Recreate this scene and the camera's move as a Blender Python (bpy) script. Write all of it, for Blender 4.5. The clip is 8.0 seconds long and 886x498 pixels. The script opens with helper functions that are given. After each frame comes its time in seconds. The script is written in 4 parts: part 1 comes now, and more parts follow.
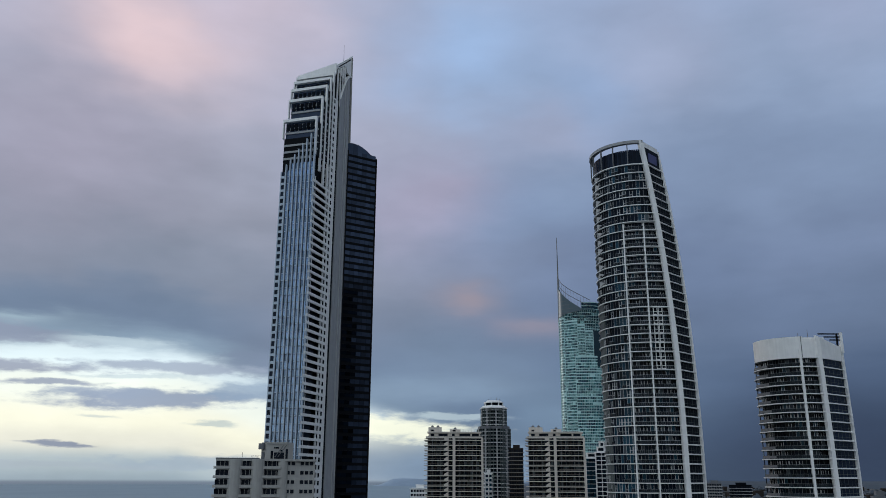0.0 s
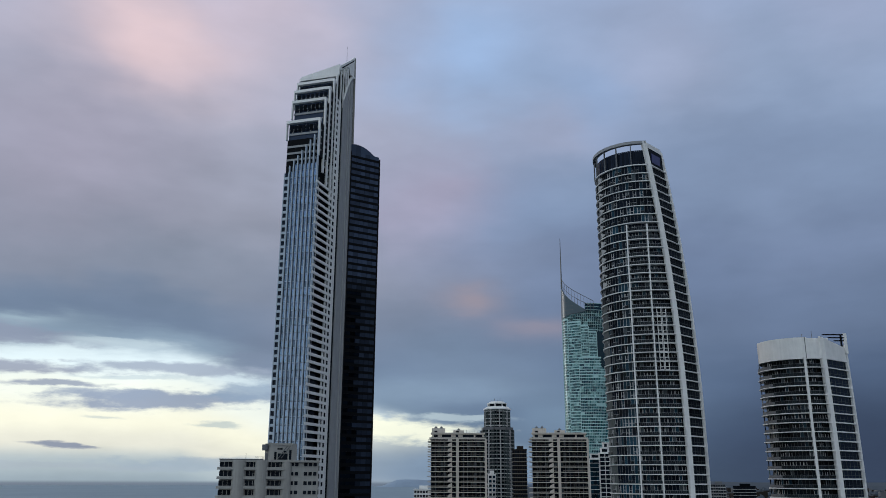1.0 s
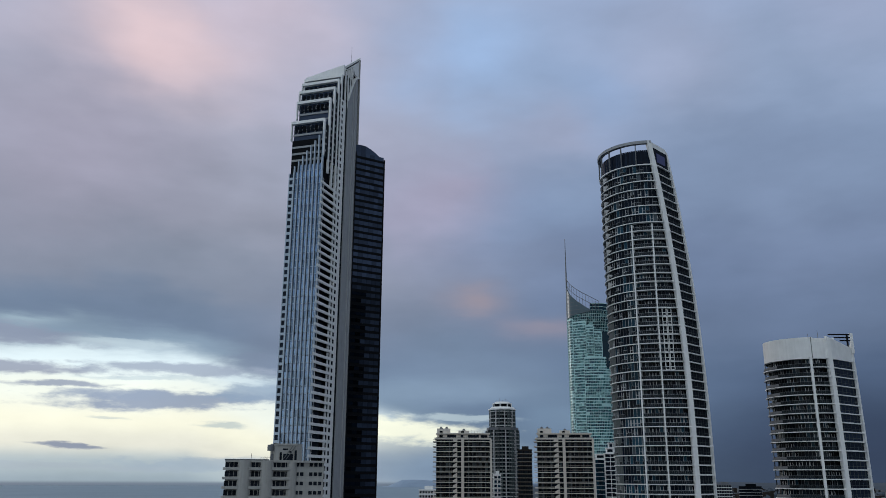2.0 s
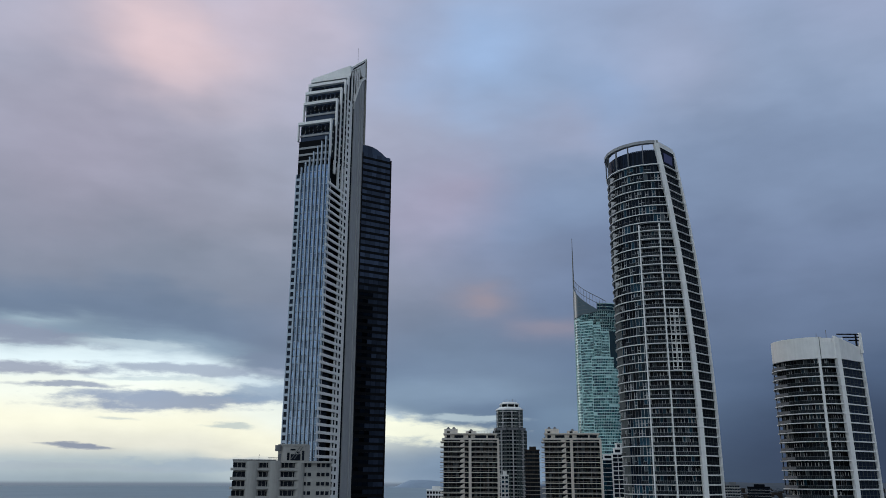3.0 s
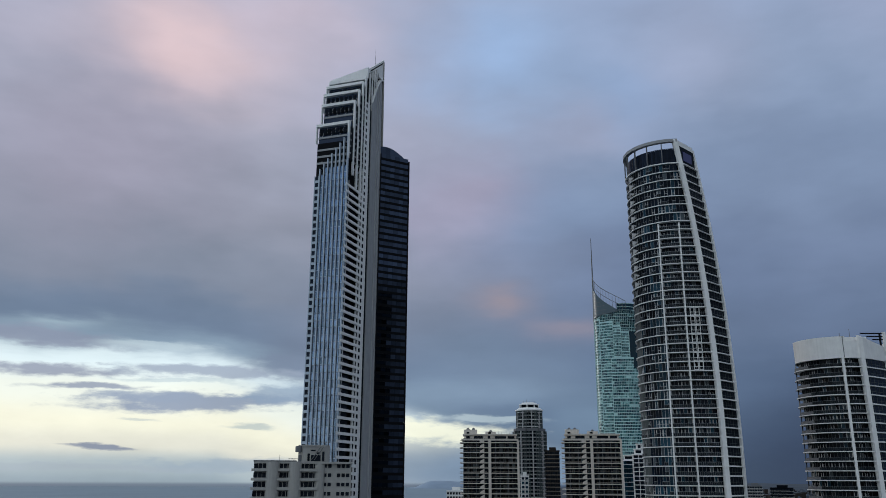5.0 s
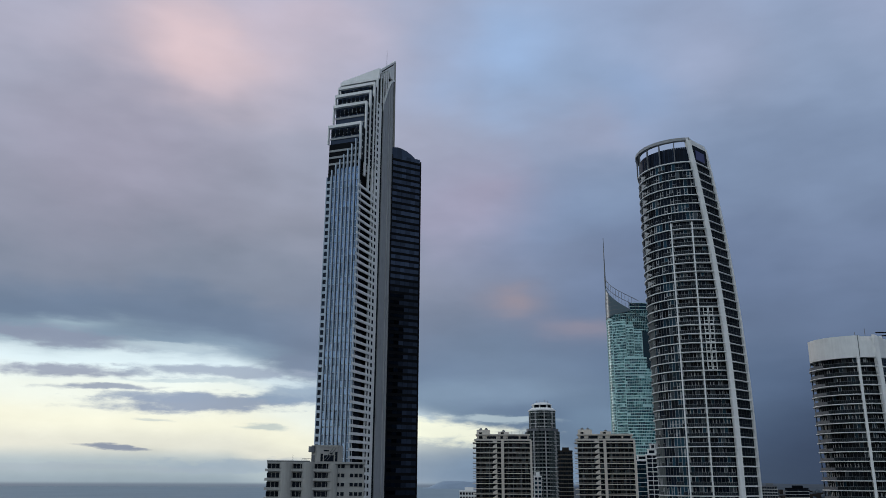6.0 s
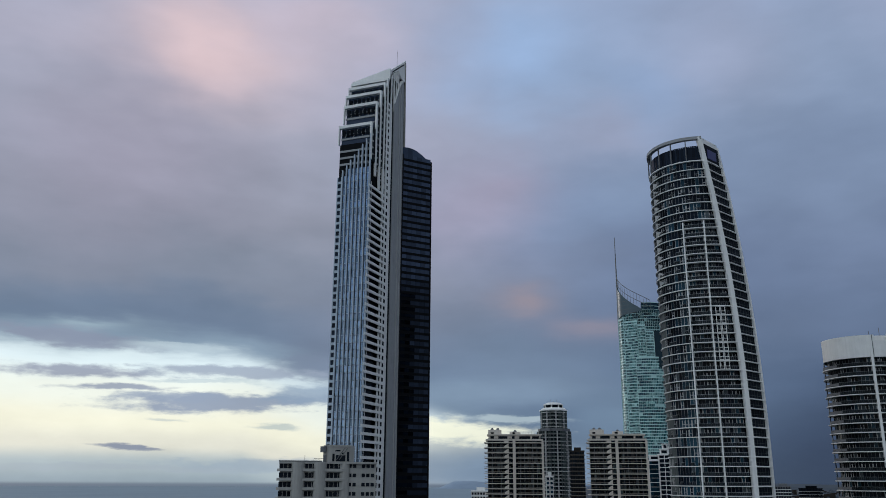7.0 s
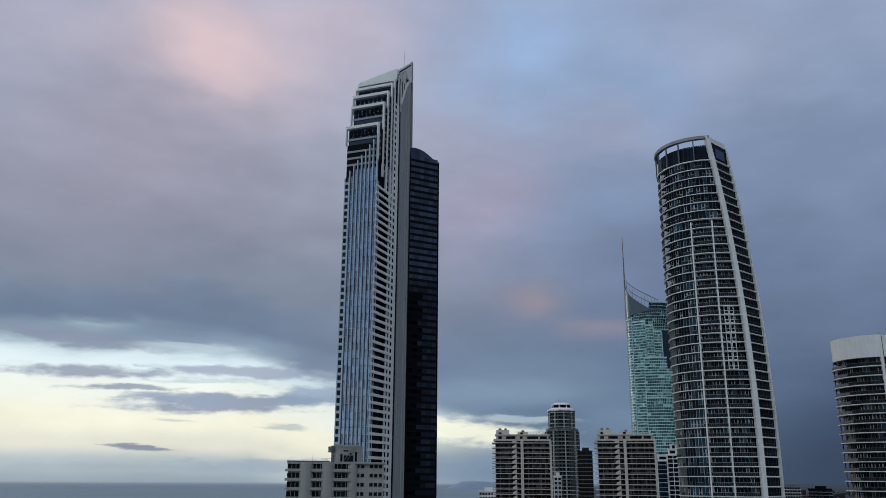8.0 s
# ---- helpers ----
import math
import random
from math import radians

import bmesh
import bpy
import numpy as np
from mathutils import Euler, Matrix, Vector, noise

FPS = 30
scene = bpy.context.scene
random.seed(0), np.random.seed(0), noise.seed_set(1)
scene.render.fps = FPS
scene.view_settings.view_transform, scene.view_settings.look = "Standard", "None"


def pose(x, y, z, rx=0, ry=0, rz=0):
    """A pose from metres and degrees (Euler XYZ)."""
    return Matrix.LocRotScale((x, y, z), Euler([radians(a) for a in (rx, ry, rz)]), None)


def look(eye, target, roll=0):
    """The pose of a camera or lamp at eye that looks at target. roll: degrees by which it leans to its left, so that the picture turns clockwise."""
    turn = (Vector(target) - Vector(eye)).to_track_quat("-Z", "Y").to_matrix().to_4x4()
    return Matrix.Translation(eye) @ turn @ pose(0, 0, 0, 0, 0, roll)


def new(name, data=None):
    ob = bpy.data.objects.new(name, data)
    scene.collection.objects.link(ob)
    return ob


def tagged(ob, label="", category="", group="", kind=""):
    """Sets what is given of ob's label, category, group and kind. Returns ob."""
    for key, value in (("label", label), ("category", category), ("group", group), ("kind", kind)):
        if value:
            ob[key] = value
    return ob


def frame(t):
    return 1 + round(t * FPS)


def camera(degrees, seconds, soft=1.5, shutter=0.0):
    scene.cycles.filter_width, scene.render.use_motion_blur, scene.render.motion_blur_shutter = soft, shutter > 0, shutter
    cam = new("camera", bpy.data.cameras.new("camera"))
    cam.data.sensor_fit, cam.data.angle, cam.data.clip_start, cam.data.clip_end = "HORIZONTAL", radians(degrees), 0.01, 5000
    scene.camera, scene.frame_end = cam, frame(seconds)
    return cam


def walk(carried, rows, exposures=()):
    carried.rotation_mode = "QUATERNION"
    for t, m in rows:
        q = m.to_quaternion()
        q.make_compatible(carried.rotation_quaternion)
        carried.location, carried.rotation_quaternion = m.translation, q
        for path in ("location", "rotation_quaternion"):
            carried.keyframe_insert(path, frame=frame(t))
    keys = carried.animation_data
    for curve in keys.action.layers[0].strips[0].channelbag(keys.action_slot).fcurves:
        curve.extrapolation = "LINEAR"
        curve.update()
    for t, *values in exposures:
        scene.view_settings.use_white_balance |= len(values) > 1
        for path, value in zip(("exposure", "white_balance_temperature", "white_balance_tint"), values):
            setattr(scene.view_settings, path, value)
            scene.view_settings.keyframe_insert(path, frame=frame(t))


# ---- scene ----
EYE = 55.0
cam = camera(57.0, 8.0, soft=0.5)


def aim(yaw, pitch, roll):
    return pose(0, 0, EYE, 90 + pitch, 0, yaw) @ pose(0, 0, 0, 0, 0, roll)


walk(cam, [
    (0.0, aim(0.012, 15.503, 0.300)),
    (0.5, aim(0.130, 15.535, 0.305)),
    (1.0, aim(0.251, 15.569, 0.305)),
    (1.5, aim(0.408, 15.582, 0.300)),
    (3.0, aim(1.103, 15.606, 0.300)),
    (3.5, aim(1.403, 15.626, 0.300)),
    (4.0, aim(1.717, 15.636, 0.305)),
    (5.5, aim(2.871, 15.658, 0.310)),
    (6.0, aim(3.322, 15.659, 0.320)),
    (6.5, aim(3.748, 15.652, 0.340)),
    (7.0, aim(4.116, 15.655, 0.350)),
    (7.5, aim(4.447, 15.652, 0.355)),
    (8.0, aim(4.654, 15.664, 0.365)),
], exposures=[(0.0, 0.0), (3.0, -0.03), (5.5, -0.07), (8.0, -0.10)])

# ---- sky and light ----


def lin(r, g, b):
    """Linear colour from 0..255 display values."""
    out = [c / 255 / 12.92 if c <= 10 else ((c / 255 + 0.055) / 1.055) ** 2.4 for c in (r, g, b)]
    return (*out, 1.0)


world = bpy.data.worlds.new("dawn_sky")
scene.world = world
world.use_nodes = True
WT = world.node_tree
WT.nodes.clear()


def plug(tree, socket, value):
    if isinstance(value, bpy.types.NodeSocket):
        tree.links.new(value, socket)
    else:
        socket.default_value = value


def wm(op, a, b=None, c=None, clamp=False):
    n = WT.nodes.new("ShaderNodeMath")
    n.operation, n.use_clamp = op, clamp
    for i, v in enumerate((a, b, c)):
        if v is not None:
            plug(WT, n.inputs[i], v)
    return n.outputs[0]


def wramp(fac, stops, lo, hi):
    """Colour ramp over elevation lo..hi degrees; stops: (degrees, r, g, b)."""
    n = WT.nodes.new("ShaderNodeValToRGB")
    n.color_ramp.interpolation = "EASE"
    el = n.color_ramp.elements
    while len(el) > 1:
        el.remove(el[-1])
    for i, (d, r, g, b) in enumerate(stops):
        e = el[0] if i == 0 else el.new((d - lo) / (hi - lo))
        e.position, e.color = (d - lo) / (hi - lo), lin(r, g, b)
    WT.links.new(wm("DIVIDE", wm("SUBTRACT", fac, lo), hi - lo, clamp=True), n.inputs[0])
    return n.outputs[0]


def wmix(fac, a, b, mode="MIX"):
    n = WT.nodes.new("ShaderNodeMix")
    n.data_type, n.blend_type = "RGBA", mode
    plug(WT, n.inputs[0], fac)
    plug(WT, n.inputs[6], a)
    plug(WT, n.inputs[7], b)
    return n.outputs[2]


def wstep(v, a, b):
    n = WT.nodes.new("ShaderNodeMapRange")
    n.interpolation_type = "SMOOTHSTEP"
    plug(WT, n.inputs[0], v)
    n.inputs[1].default_value, n.inputs[2].default_value = a, b
    return n.outputs[0]


def wnoise(x, y, z, scale, detail, rough=0.55):
    c = WT.nodes.new("ShaderNodeCombineXYZ")
    for i, v in enumerate((x, y, z)):
        plug(WT, c.inputs[i], v)
    n = WT.nodes.new("ShaderNodeTexNoise")
    n.inputs["Scale"].default_value, n.inputs["Detail"].default_value = scale, detail
    n.inputs["Roughness"].default_value = rough
    WT.links.new(c.outputs[0], n.inputs["Vector"])
    return n.outputs[0]


coord = WT.nodes.new("ShaderNodeTexCoord")
sep = WT.nodes.new("ShaderNodeSeparateXYZ")
WT.links.new(coord.outputs["Generated"], sep.inputs[0])
DX, DY, DZ = sep.outputs
AZ0 = wm("MULTIPLY", wm("ARCTAN2", DX, DY), 180 / math.pi)
EL0 = wm("MULTIPLY", wm("ARCSINE", DZ), 180 / math.pi)
# wind-torn edges: bend the sky's coordinates by two scales of noise
n1 = wm("SUBTRACT", wnoise(DX, DY, wm("MULTIPLY", DZ, 2.2), 4.0, 3), 0.5)
n2 = wm("SUBTRACT", wnoise(DY, DX, wm("MULTIPLY", DZ, 2.0), 6.5, 3, 0.5), 0.5)
n3 = wm("SUBTRACT", wnoise(DX, wm("MULTIPLY", DZ, 5.0), DY, 7.0, 6, 0.6), 0.5)
n4 = wm("SUBTRACT", wnoise(wm("MULTIPLY", AZ0, 0.20), EL0, 3.1, 0.9, 5, 0.6), 0.5)
n5 = wm("SUBTRACT", wnoise(wm("MULTIPLY", AZ0, 0.85), wm("MULTIPLY", EL0, 2.6), 7.7, 0.8, 6, 0.58), 0.5)
n6 = wm("SUBTRACT", wnoise(DX, DY, wm("MULTIPLY", DZ, 2.6), 9.0, 4, 0.55), 0.5)
low = wstep(EL0, -0.2, 8.0)
high = wstep(EL0, 8.0, 15.0)
streaky = wm("MULTIPLY", n3, wm("MULTIPLY_ADD", high, 0.2, 1.0))
AZ = wm("ADD", AZ0, wm("ADD", wm("MULTIPLY", n1, 9.0), wm("MULTIPLY", n2, 5.0)))
EL = wm("ADD", EL0, wm("MULTIPLY", low, wm("ADD", wm("MULTIPLY", n2, wm("MULTIPLY_ADD", high, 5.0, 1.5)), wm("ADD", streaky, wm("MULTIPLY", n4, wm("MULTIPLY_ADD", high, -0.3, 1.0))))))

# clear band over the sea sinks towards the land side
shifted = wm("ADD", EL, wm("MULTIPLY", wm("MAXIMUM", wm("ADD", AZ0, 17.5), 0), 0.27))
sea_side = wramp(wm("MINIMUM", shifted, 44), [
    (-0.4, 152, 166, 180), (0.8, 176, 187, 196), (2.0, 228, 224, 214), (3.4, 246, 241, 224),
    (5.4, 242, 244, 238), (7.4, 228, 241, 250), (8.7, 140, 160, 182), (10.0, 106, 124, 150),
    (13.0, 132, 139, 160), (18.0, 150, 152, 172), (23.0, 160, 162, 184), (27.0, 172, 170, 192),
    (34.0, 165, 168, 194), (44.0, 180, 184, 200)], -1, 44)
land_side = wramp(EL, [
    (-0.4, 66, 80, 103), (3.0, 73, 89, 117), (6.0, 86, 103, 134), (10.0, 103, 118, 148),
    (15.0, 118, 132, 164), (20.0, 130, 146, 178), (26.0, 142, 158, 190), (33.0, 152, 166, 200),
    (44.0, 180, 184, 200)], -1, 44)
behind = wramp(EL, [
    (-0.4, 165, 174, 184), (3.0, 244, 246, 246), (9.0, 230, 237, 245), (17.0, 200, 214, 234), (28.0, 174, 191, 220),
    (44.0, 208, 217, 232)], -1, 44)
col = wmix(wstep(AZ, -16, 12), sea_side, land_side)
behind = wmix(wstep(DX, -0.1, 0.8), behind, lin(146, 158, 178))
col = wmix(wstep(DY, 0.3, -0.35), col, behind)


def cloud(az, el, wide, high, rgb, amount, edge=1.0):
    """A soft cloud at that bearing and height, all in degrees."""
    global col
    u = wm("DIVIDE", wm("SUBTRACT", AZ, az), wide)
    v = wm("DIVIDE", wm("SUBTRACT", EL, el), high)
    d2 = wm("ADD", wm("MULTIPLY", u, u), wm("MULTIPLY", v, v))
    f = wm("EXPONENT", wm("MULTIPLY", wm("POWER", d2, edge), -1.0))
    col = wmix(wm("MULTIPLY", f, amount), col, lin(*rgb))


def streak(az, el, wide, high, rgb, amount, tilt=0.0):
    """A wind-drawn cloud bar with torn edges; tilt: degrees up for each degree along."""
    global col
    u = wm("SUBTRACT", AZL, az)
    v = wm("DIVIDE", wm("SUBTRACT", wm("SUBTRACT", ELL, el), wm("MULTIPLY", u, tilt)), high)
    u = wm("DIVIDE", u, wide)
    g = wm("EXPONENT", wm("MULTIPLY", wm("ADD", wm("MULTIPLY", u, u), wm("MULTIPLY", v, v)), -0.7))
    f = wstep(wm("ADD", g, wm("MULTIPLY", n5, 1.0)), 0.26, 0.84)
    col = wmix(wm("MULTIPLY", f, amount), col, lin(*rgb))


AZL = wm("ADD", AZ0, wm("MULTIPLY", n1, 2.5))
ELL = wm("ADD", EL0, wm("ADD", wm("MULTIPLY", n4, 1.1), wm("MULTIPLY", n3, 0.5)))

# dark layers
cloud(-23, 10.3, 14, 1.9, (116, 130, 158), 0.55)
cloud(9, 7.0, 10, 3.0, (104, 122, 151), 0.6)
cloud(-3, 7.4, 8, 2.0, (116, 133, 162), 0.6)
cloud(1.5, 7.3, 6, 2.2, (124, 142, 170), 0.5)
cloud(-10, 9.0, 5, 2.3, (122, 131, 155), 0.6)
cloud(1.0, 0.4, 11, 1.7, (122, 142, 170), 0.95, 2.0)
cloud(-20, 14.0, 8, 2.5, (128, 136, 156), 0.5)
cloud(4.5, 18.5, 4.5, 3.0, (120, 142, 178), 0.55)
cloud(18, 13.5, 9, 4.5, (104, 119, 151), 0.6)
cloud(22, 20.0, 9, 4.5, (120, 134, 165), 0.6)
cloud(-2.0, 5.8, 6.5, 0.9, (134, 153, 179), 0.75, 1.3)
streak(-4.0, 3.2, 6.0, 0.8, (246, 244, 226), 0.97, -0.10)
streak(0.5, 3.9, 3.5, 0.22, (190, 203, 212), 0.7, -0.06)
cloud(8.0, 3.8, 6.0, 2.2, (118, 139, 166), 0.8)
cloud(27.0, 1.5, 9.0, 4.5, (50, 61, 85), 0.8)
# pink and lilac where the low light reaches the cloud base
cloud(-22.0, 28.3, 6.0, 4.2, (230, 199, 204), 0.8)
cloud(-14.5, 31.5, 5.0, 2.4, (206, 188, 204), 0.6)
cloud(-27.5, 17.0, 9.0, 3.6, (130, 132, 152), 0.5)
cloud(-27, 21.0, 7, 4.5, (160, 153, 175), 0.6)
cloud(-11, 30.5, 4, 2.6, (192, 182, 202), 0.55)
cloud(-1.5, 19.0, 5, 3.0, (168, 158, 184), 0.65)
cloud(7.5, 23.5, 4.5, 1.8, (164, 164, 190), 0.6)
cloud(1.5, 12.0, 2.4, 1.1, (160, 144, 154), 0.65)
cloud(7.5, 10.3, 3.0, 0.9, (150, 140, 156), 0.6)
cloud(16, 27.5, 5, 3.5, (162, 166, 194), 0.6)
cloud(29, 29.0, 5, 4.0, (158, 164, 194), 0.55)
cloud(2, 29.5, 5, 4.0, (152, 178, 220), 0.75)
cloud(11, 26.0, 4, 3.0, (140, 162, 202), 0.5)
# streaks in the clear band
streak(-29.0, 8.6, 5.0, 0.6, (140, 147, 171), 0.8, -0.07)
cloud(-29.8, 9.4, 2.6, 0.35, (176, 196, 210), 0.5)
streak(-22.5, 8.3, 3.5, 0.25, (196, 210, 222), 0.5, -0.03)
streak(-13.0, 7.3, 2.6, 0.9, (122, 134, 160), 0.75, -0.12)
streak(-28.0, 6.45, 4.5, 0.42, (150, 156, 178), 0.9)
streak(-18.2, 6.75, 6.0, 0.46, (156, 166, 188), 0.85, 0.01)
streak(-20.5, 6.1, 4.5, 0.18, (186, 200, 212), 0.6)
streak(-25.8, 5.45, 3.6, 0.22, (152, 160, 182), 0.9, 0.02)
streak(-18.6, 4.72, 7.4, 0.58, (138, 150, 177), 0.9, 0.03)
streak(-22.0, 4.95, 3.5, 0.3, (150, 162, 186), 0.7)
streak(-13.2, 5.3, 3.2, 0.75, (142, 160, 186), 0.8, 0.05)
streak(-24.4, 1.68, 2.4, 0.17, (136, 144, 166), 0.95, -0.02)
streak(-15.6, 3.15, 1.7, 0.20, (178, 190, 196), 0.7, -0.08)
streak(-22.3, 3.55, 1.2, 0.12, (190, 198, 202), 0.6, -0.04)
streak(-17.0, 0.75, 6.0, 0.42, (158, 172, 190), 0.75)
streak(-25.0, 0.55, 8.0, 0.22, (166, 176, 190), 0.6)

# fine cloud grain
grain = wm("ADD", 1.0, wm("ADD", wm("MULTIPLY", n2, 0.20), wm("ADD", wm("MULTIPLY", n6, 0.24), wm("MULTIPLY", n5, wm("MULTIPLY_ADD", low, -0.10, 0.10)))))
gc = WT.nodes.new("ShaderNodeCombineXYZ")
for k, tone in enumerate((0.965, 1.008, 0.978)):
    WT.links.new(wm("MULTIPLY", grain, tone), gc.inputs[k])
col = wmix(1.0, col, gc.outputs[0], "MULTIPLY")
# below the horizon: the sea's haze beyond the ground sheet
under = wmix(wstep(AZ0, -8, 4), lin(110, 124, 140), lin(72, 86, 106))
col = wmix(wstep(EL0, -0.30, -0.55), col, under)

sky = WT.nodes.new("ShaderNodeTexSky")
sky.sky_type, sky.sun_disc = "NISHITA", False
sky.sun_elevation, sky.sun_rotation = radians(4.0), radians(-48.0)
bg_clear = WT.nodes.new("ShaderNodeBackground")
bg_clear.inputs[1].default_value = 0.05
WT.links.new(sky.outputs[0], bg_clear.inputs[0])
bg_cloud = WT.nodes.new("ShaderNodeBackground")
bg_cloud.inputs[1].default_value = 1.1
WT.links.new(col, bg_cloud.inputs[0])
cover = WT.nodes.new("ShaderNodeMixShader")
cover.inputs[0].default_value = 0.985
WT.links.new(bg_clear.outputs[0], cover.inputs[1])
WT.links.new(bg_cloud.outputs[0], cover.inputs[2])
wout = WT.nodes.new("ShaderNodeOutputWorld")
WT.links.new(cover.outputs[0], wout.inputs[0])

sun = new("sun", bpy.data.lights.new("sun", "SUN"))
sun.data.energy, sun.data.angle, sun.data.color = 0.5, radians(20), (1.0, 0.95, 0.90)
sun.matrix_world = look((-74 * 4, 67 * 4, 60), (0, 0, 0))

# ---- materials ----


def material(name, base, rough=0.7, metal=0.0, vary=0.12, scale=0.4, grain=6.0, island=0.0, objvary=0.0,
             bump=0.15, ior=1.45, stain=0.0, spec=0.5):
    m = bpy.data.materials.new(name)
    m.use_nodes = True
    t = m.node_tree
    p = t.nodes["Principled BSDF"]
    p.inputs["Roughness"].default_value, p.inputs["Metallic"].default_value = rough, metal
    p.inputs["IOR"].default_value, p.inputs["Specular IOR Level"].default_value = ior, spec
    tc = t.nodes.new("ShaderNodeTexCoord")

    def noi(sc, det, vec=None):
        n = t.nodes.new("ShaderNodeTexNoise")
        n.inputs["Scale"].default_value, n.inputs["Detail"].default_value = sc, det
        t.links.new(vec or tc.outputs["Object"], n.inputs["Vector"])
        return n.outputs[0]

    def mth(op, a, b):
        n = t.nodes.new("ShaderNodeMath")
        n.operation = op
        plug(t, n.inputs[0], a)
        plug(t, n.inputs[1], b)
        return n.outputs[0]

    fac = mth("MULTIPLY_ADD", noi(scale, 4), vary * 2)
    fac.node.inputs[2].default_value = 1.0 - vary
    fac = mth("ADD", fac, mth("MULTIPLY", mth("SUBTRACT", noi(grain, 3), 0.5), vary))
    if stain:
        mp = t.nodes.new("ShaderNodeMapping")
        mp.inputs["Scale"].default_value = (1.3, 1.3, 0.07)
        t.links.new(tc.outputs["Object"], mp.inputs[0])
        s = mth("MULTIPLY", mth("SUBTRACT", noi(1.0, 5, mp.outputs[0]), 0.5), stain * 2)
        fac = mth("ADD", fac, s)
    if island:
        g = t.nodes.new("ShaderNodeNewGeometry")
        fac = mth("ADD", fac, mth("MULTIPLY", mth("SUBTRACT", g.outputs["Random Per Island"], 0.5), island * 2))
    if objvary:
        oi = t.nodes.new("ShaderNodeObjectInfo")
        fac = mth("ADD", fac, mth("MULTIPLY", mth("SUBTRACT", oi.outputs["Random"], 0.5), objvary * 2))
    fac = mth("MAXIMUM", fac, 0.05)
    vm = t.nodes.new("ShaderNodeVectorMath")
    vm.operation = "SCALE"
    vm.inputs[0].default_value = base
    t.links.new(fac, vm.inputs["Scale"])
    t.links.new(vm.outputs[0], p.inputs["Base Color"])
    if bump:
        b = t.nodes.new("ShaderNodeBump")
        b.inputs["Strength"].default_value, b.inputs["Distance"].default_value = bump, 0.05
        t.links.new(noi(grain, 3), b.inputs["Height"])
        t.links.new(b.outputs[0], p.inputs["Normal"])
    return m


M_WHITE = material("white_painted_concrete", (0.80, 0.79, 0.77), 0.75, stain=0.10)
M_GREY = material("grey_concrete", (0.42, 0.42, 0.42), 0.8, stain=0.15)
M_FIN = material("mid_grey_cladding", (0.145, 0.15, 0.16), 0.7, stain=0.1, spec=0.2)
M_BEIGE = material("beige_concrete", (0.62, 0.56, 0.495), 0.8, stain=0.22)
M_TAUPE = material("weathered_taupe_rail", (0.20, 0.18, 0.155), 0.8, objvary=0.3)
M_CLAD = material("grey_ribbed_cladding", (0.33, 0.335, 0.345), 0.7, stain=0.1, spec=0.2)
M_SOLID = material("grey_green_infill_panel", (0.065, 0.078, 0.078), 0.6, objvary=0.25, spec=0.15)
M_BROWN = material("brown_render", (0.030, 0.025, 0.022), 0.85, stain=0.15, spec=0.1)
M_CREAM = material("cream_render", (0.34, 0.33, 0.31), 0.8, stain=0.2)
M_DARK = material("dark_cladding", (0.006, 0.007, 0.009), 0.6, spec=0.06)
# near-black base, with the shade of balcony recesses put into the colour
M_RECESS = material("shade_dark_wall", (0.005, 0.007, 0.010), 0.8, island=0.4, spec=0.03)
M_GLASS = material("dark_glass", (0.003, 0.006, 0.011), 0.15, 0.0, island=0.7, objvary=0.7, bump=0, ior=1.5, spec=0.05)
M_DEEPTEAL = material("deep_teal_glass", (0.009, 0.030, 0.046), 0.15, 0.0, island=0.6, objvary=0.6, bump=0, spec=0.1)
M_NAVY = material("dark_navy_glass", (0.009, 0.016, 0.031), 0.2, 0.0, island=0.3, objvary=0.4, bump=0, spec=0.1)
# darker copy of the wing glass: the duller low reflection put into colour
M_WINGLOW = material("dim_reflection_wing_glass", (0.021, 0.030, 0.050), 0.25, 0.0, objvary=0.4, bump=0, spec=0.12)
M_BLUE = material("blue_mirror_glass", (0.115, 0.175, 0.275), 0.1, 0.85, island=0.35, objvary=0.4, bump=0)
M_TEAL = material("teal_glass", (0.014, 0.068, 0.077), 0.12, 0.1, island=0.6, objvary=0.6, bump=0, spec=0.25)
M_PANEL = material("dark_window_glass", (0.010, 0.013, 0.019), 0.6, 0.0, objvary=0.4, bump=0, ior=1.25, spec=0.1)
M_WING = material("navy_wing_glass", (0.046, 0.066, 0.112), 0.25, 0.0, island=0.3, objvary=0.3, bump=0, spec=0.16)
M_BALUS = material("tinted_glass_balustrade", (0.012, 0.017, 0.021), 0.4, island=0.5, objvary=0.5, bump=0, spec=0.08)
M_CURTAIN = material("pale_curtain", (0.045, 0.056, 0.064), 0.9, island=0.5, objvary=0.4)
M_METAL = material("galvanised_steel", (0.12, 0.125, 0.13), 0.5, 0.3)
M_AQUA = material("aqua_white_cladding", (0.41, 0.62, 0.61), 0.5, stain=0.1)
M_SEA = material("sea_water", (0.225, 0.295, 0.345), 0.6, vary=0.12, scale=0.004, grain=0.02, bump=0.2, spec=0.1)
M_LAND = material("coastal_land", (0.035, 0.045, 0.058), 0.95, vary=0.4, scale=0.01, grain=0.08)
# pale blue base: distance haze is mixed into the headland's own colour
M_HILL = material("haze_pale_headland", (0.26, 0.335, 0.425), 1.0, vary=0.2, scale=0.004, grain=0.03)
M_WOODED = material("dark_wooded_hills", (0.06, 0.075, 0.095), 1.0, vary=0.2, scale=0.004, grain=0.03)
M_ALU = material("pale_blue_aluminium", (0.42, 0.485, 0.56), 0.5, stain=0.08)
M_POST = material("light_grey_window_frame", (0.27, 0.285, 0.30), 0.6, objvary=0.5)
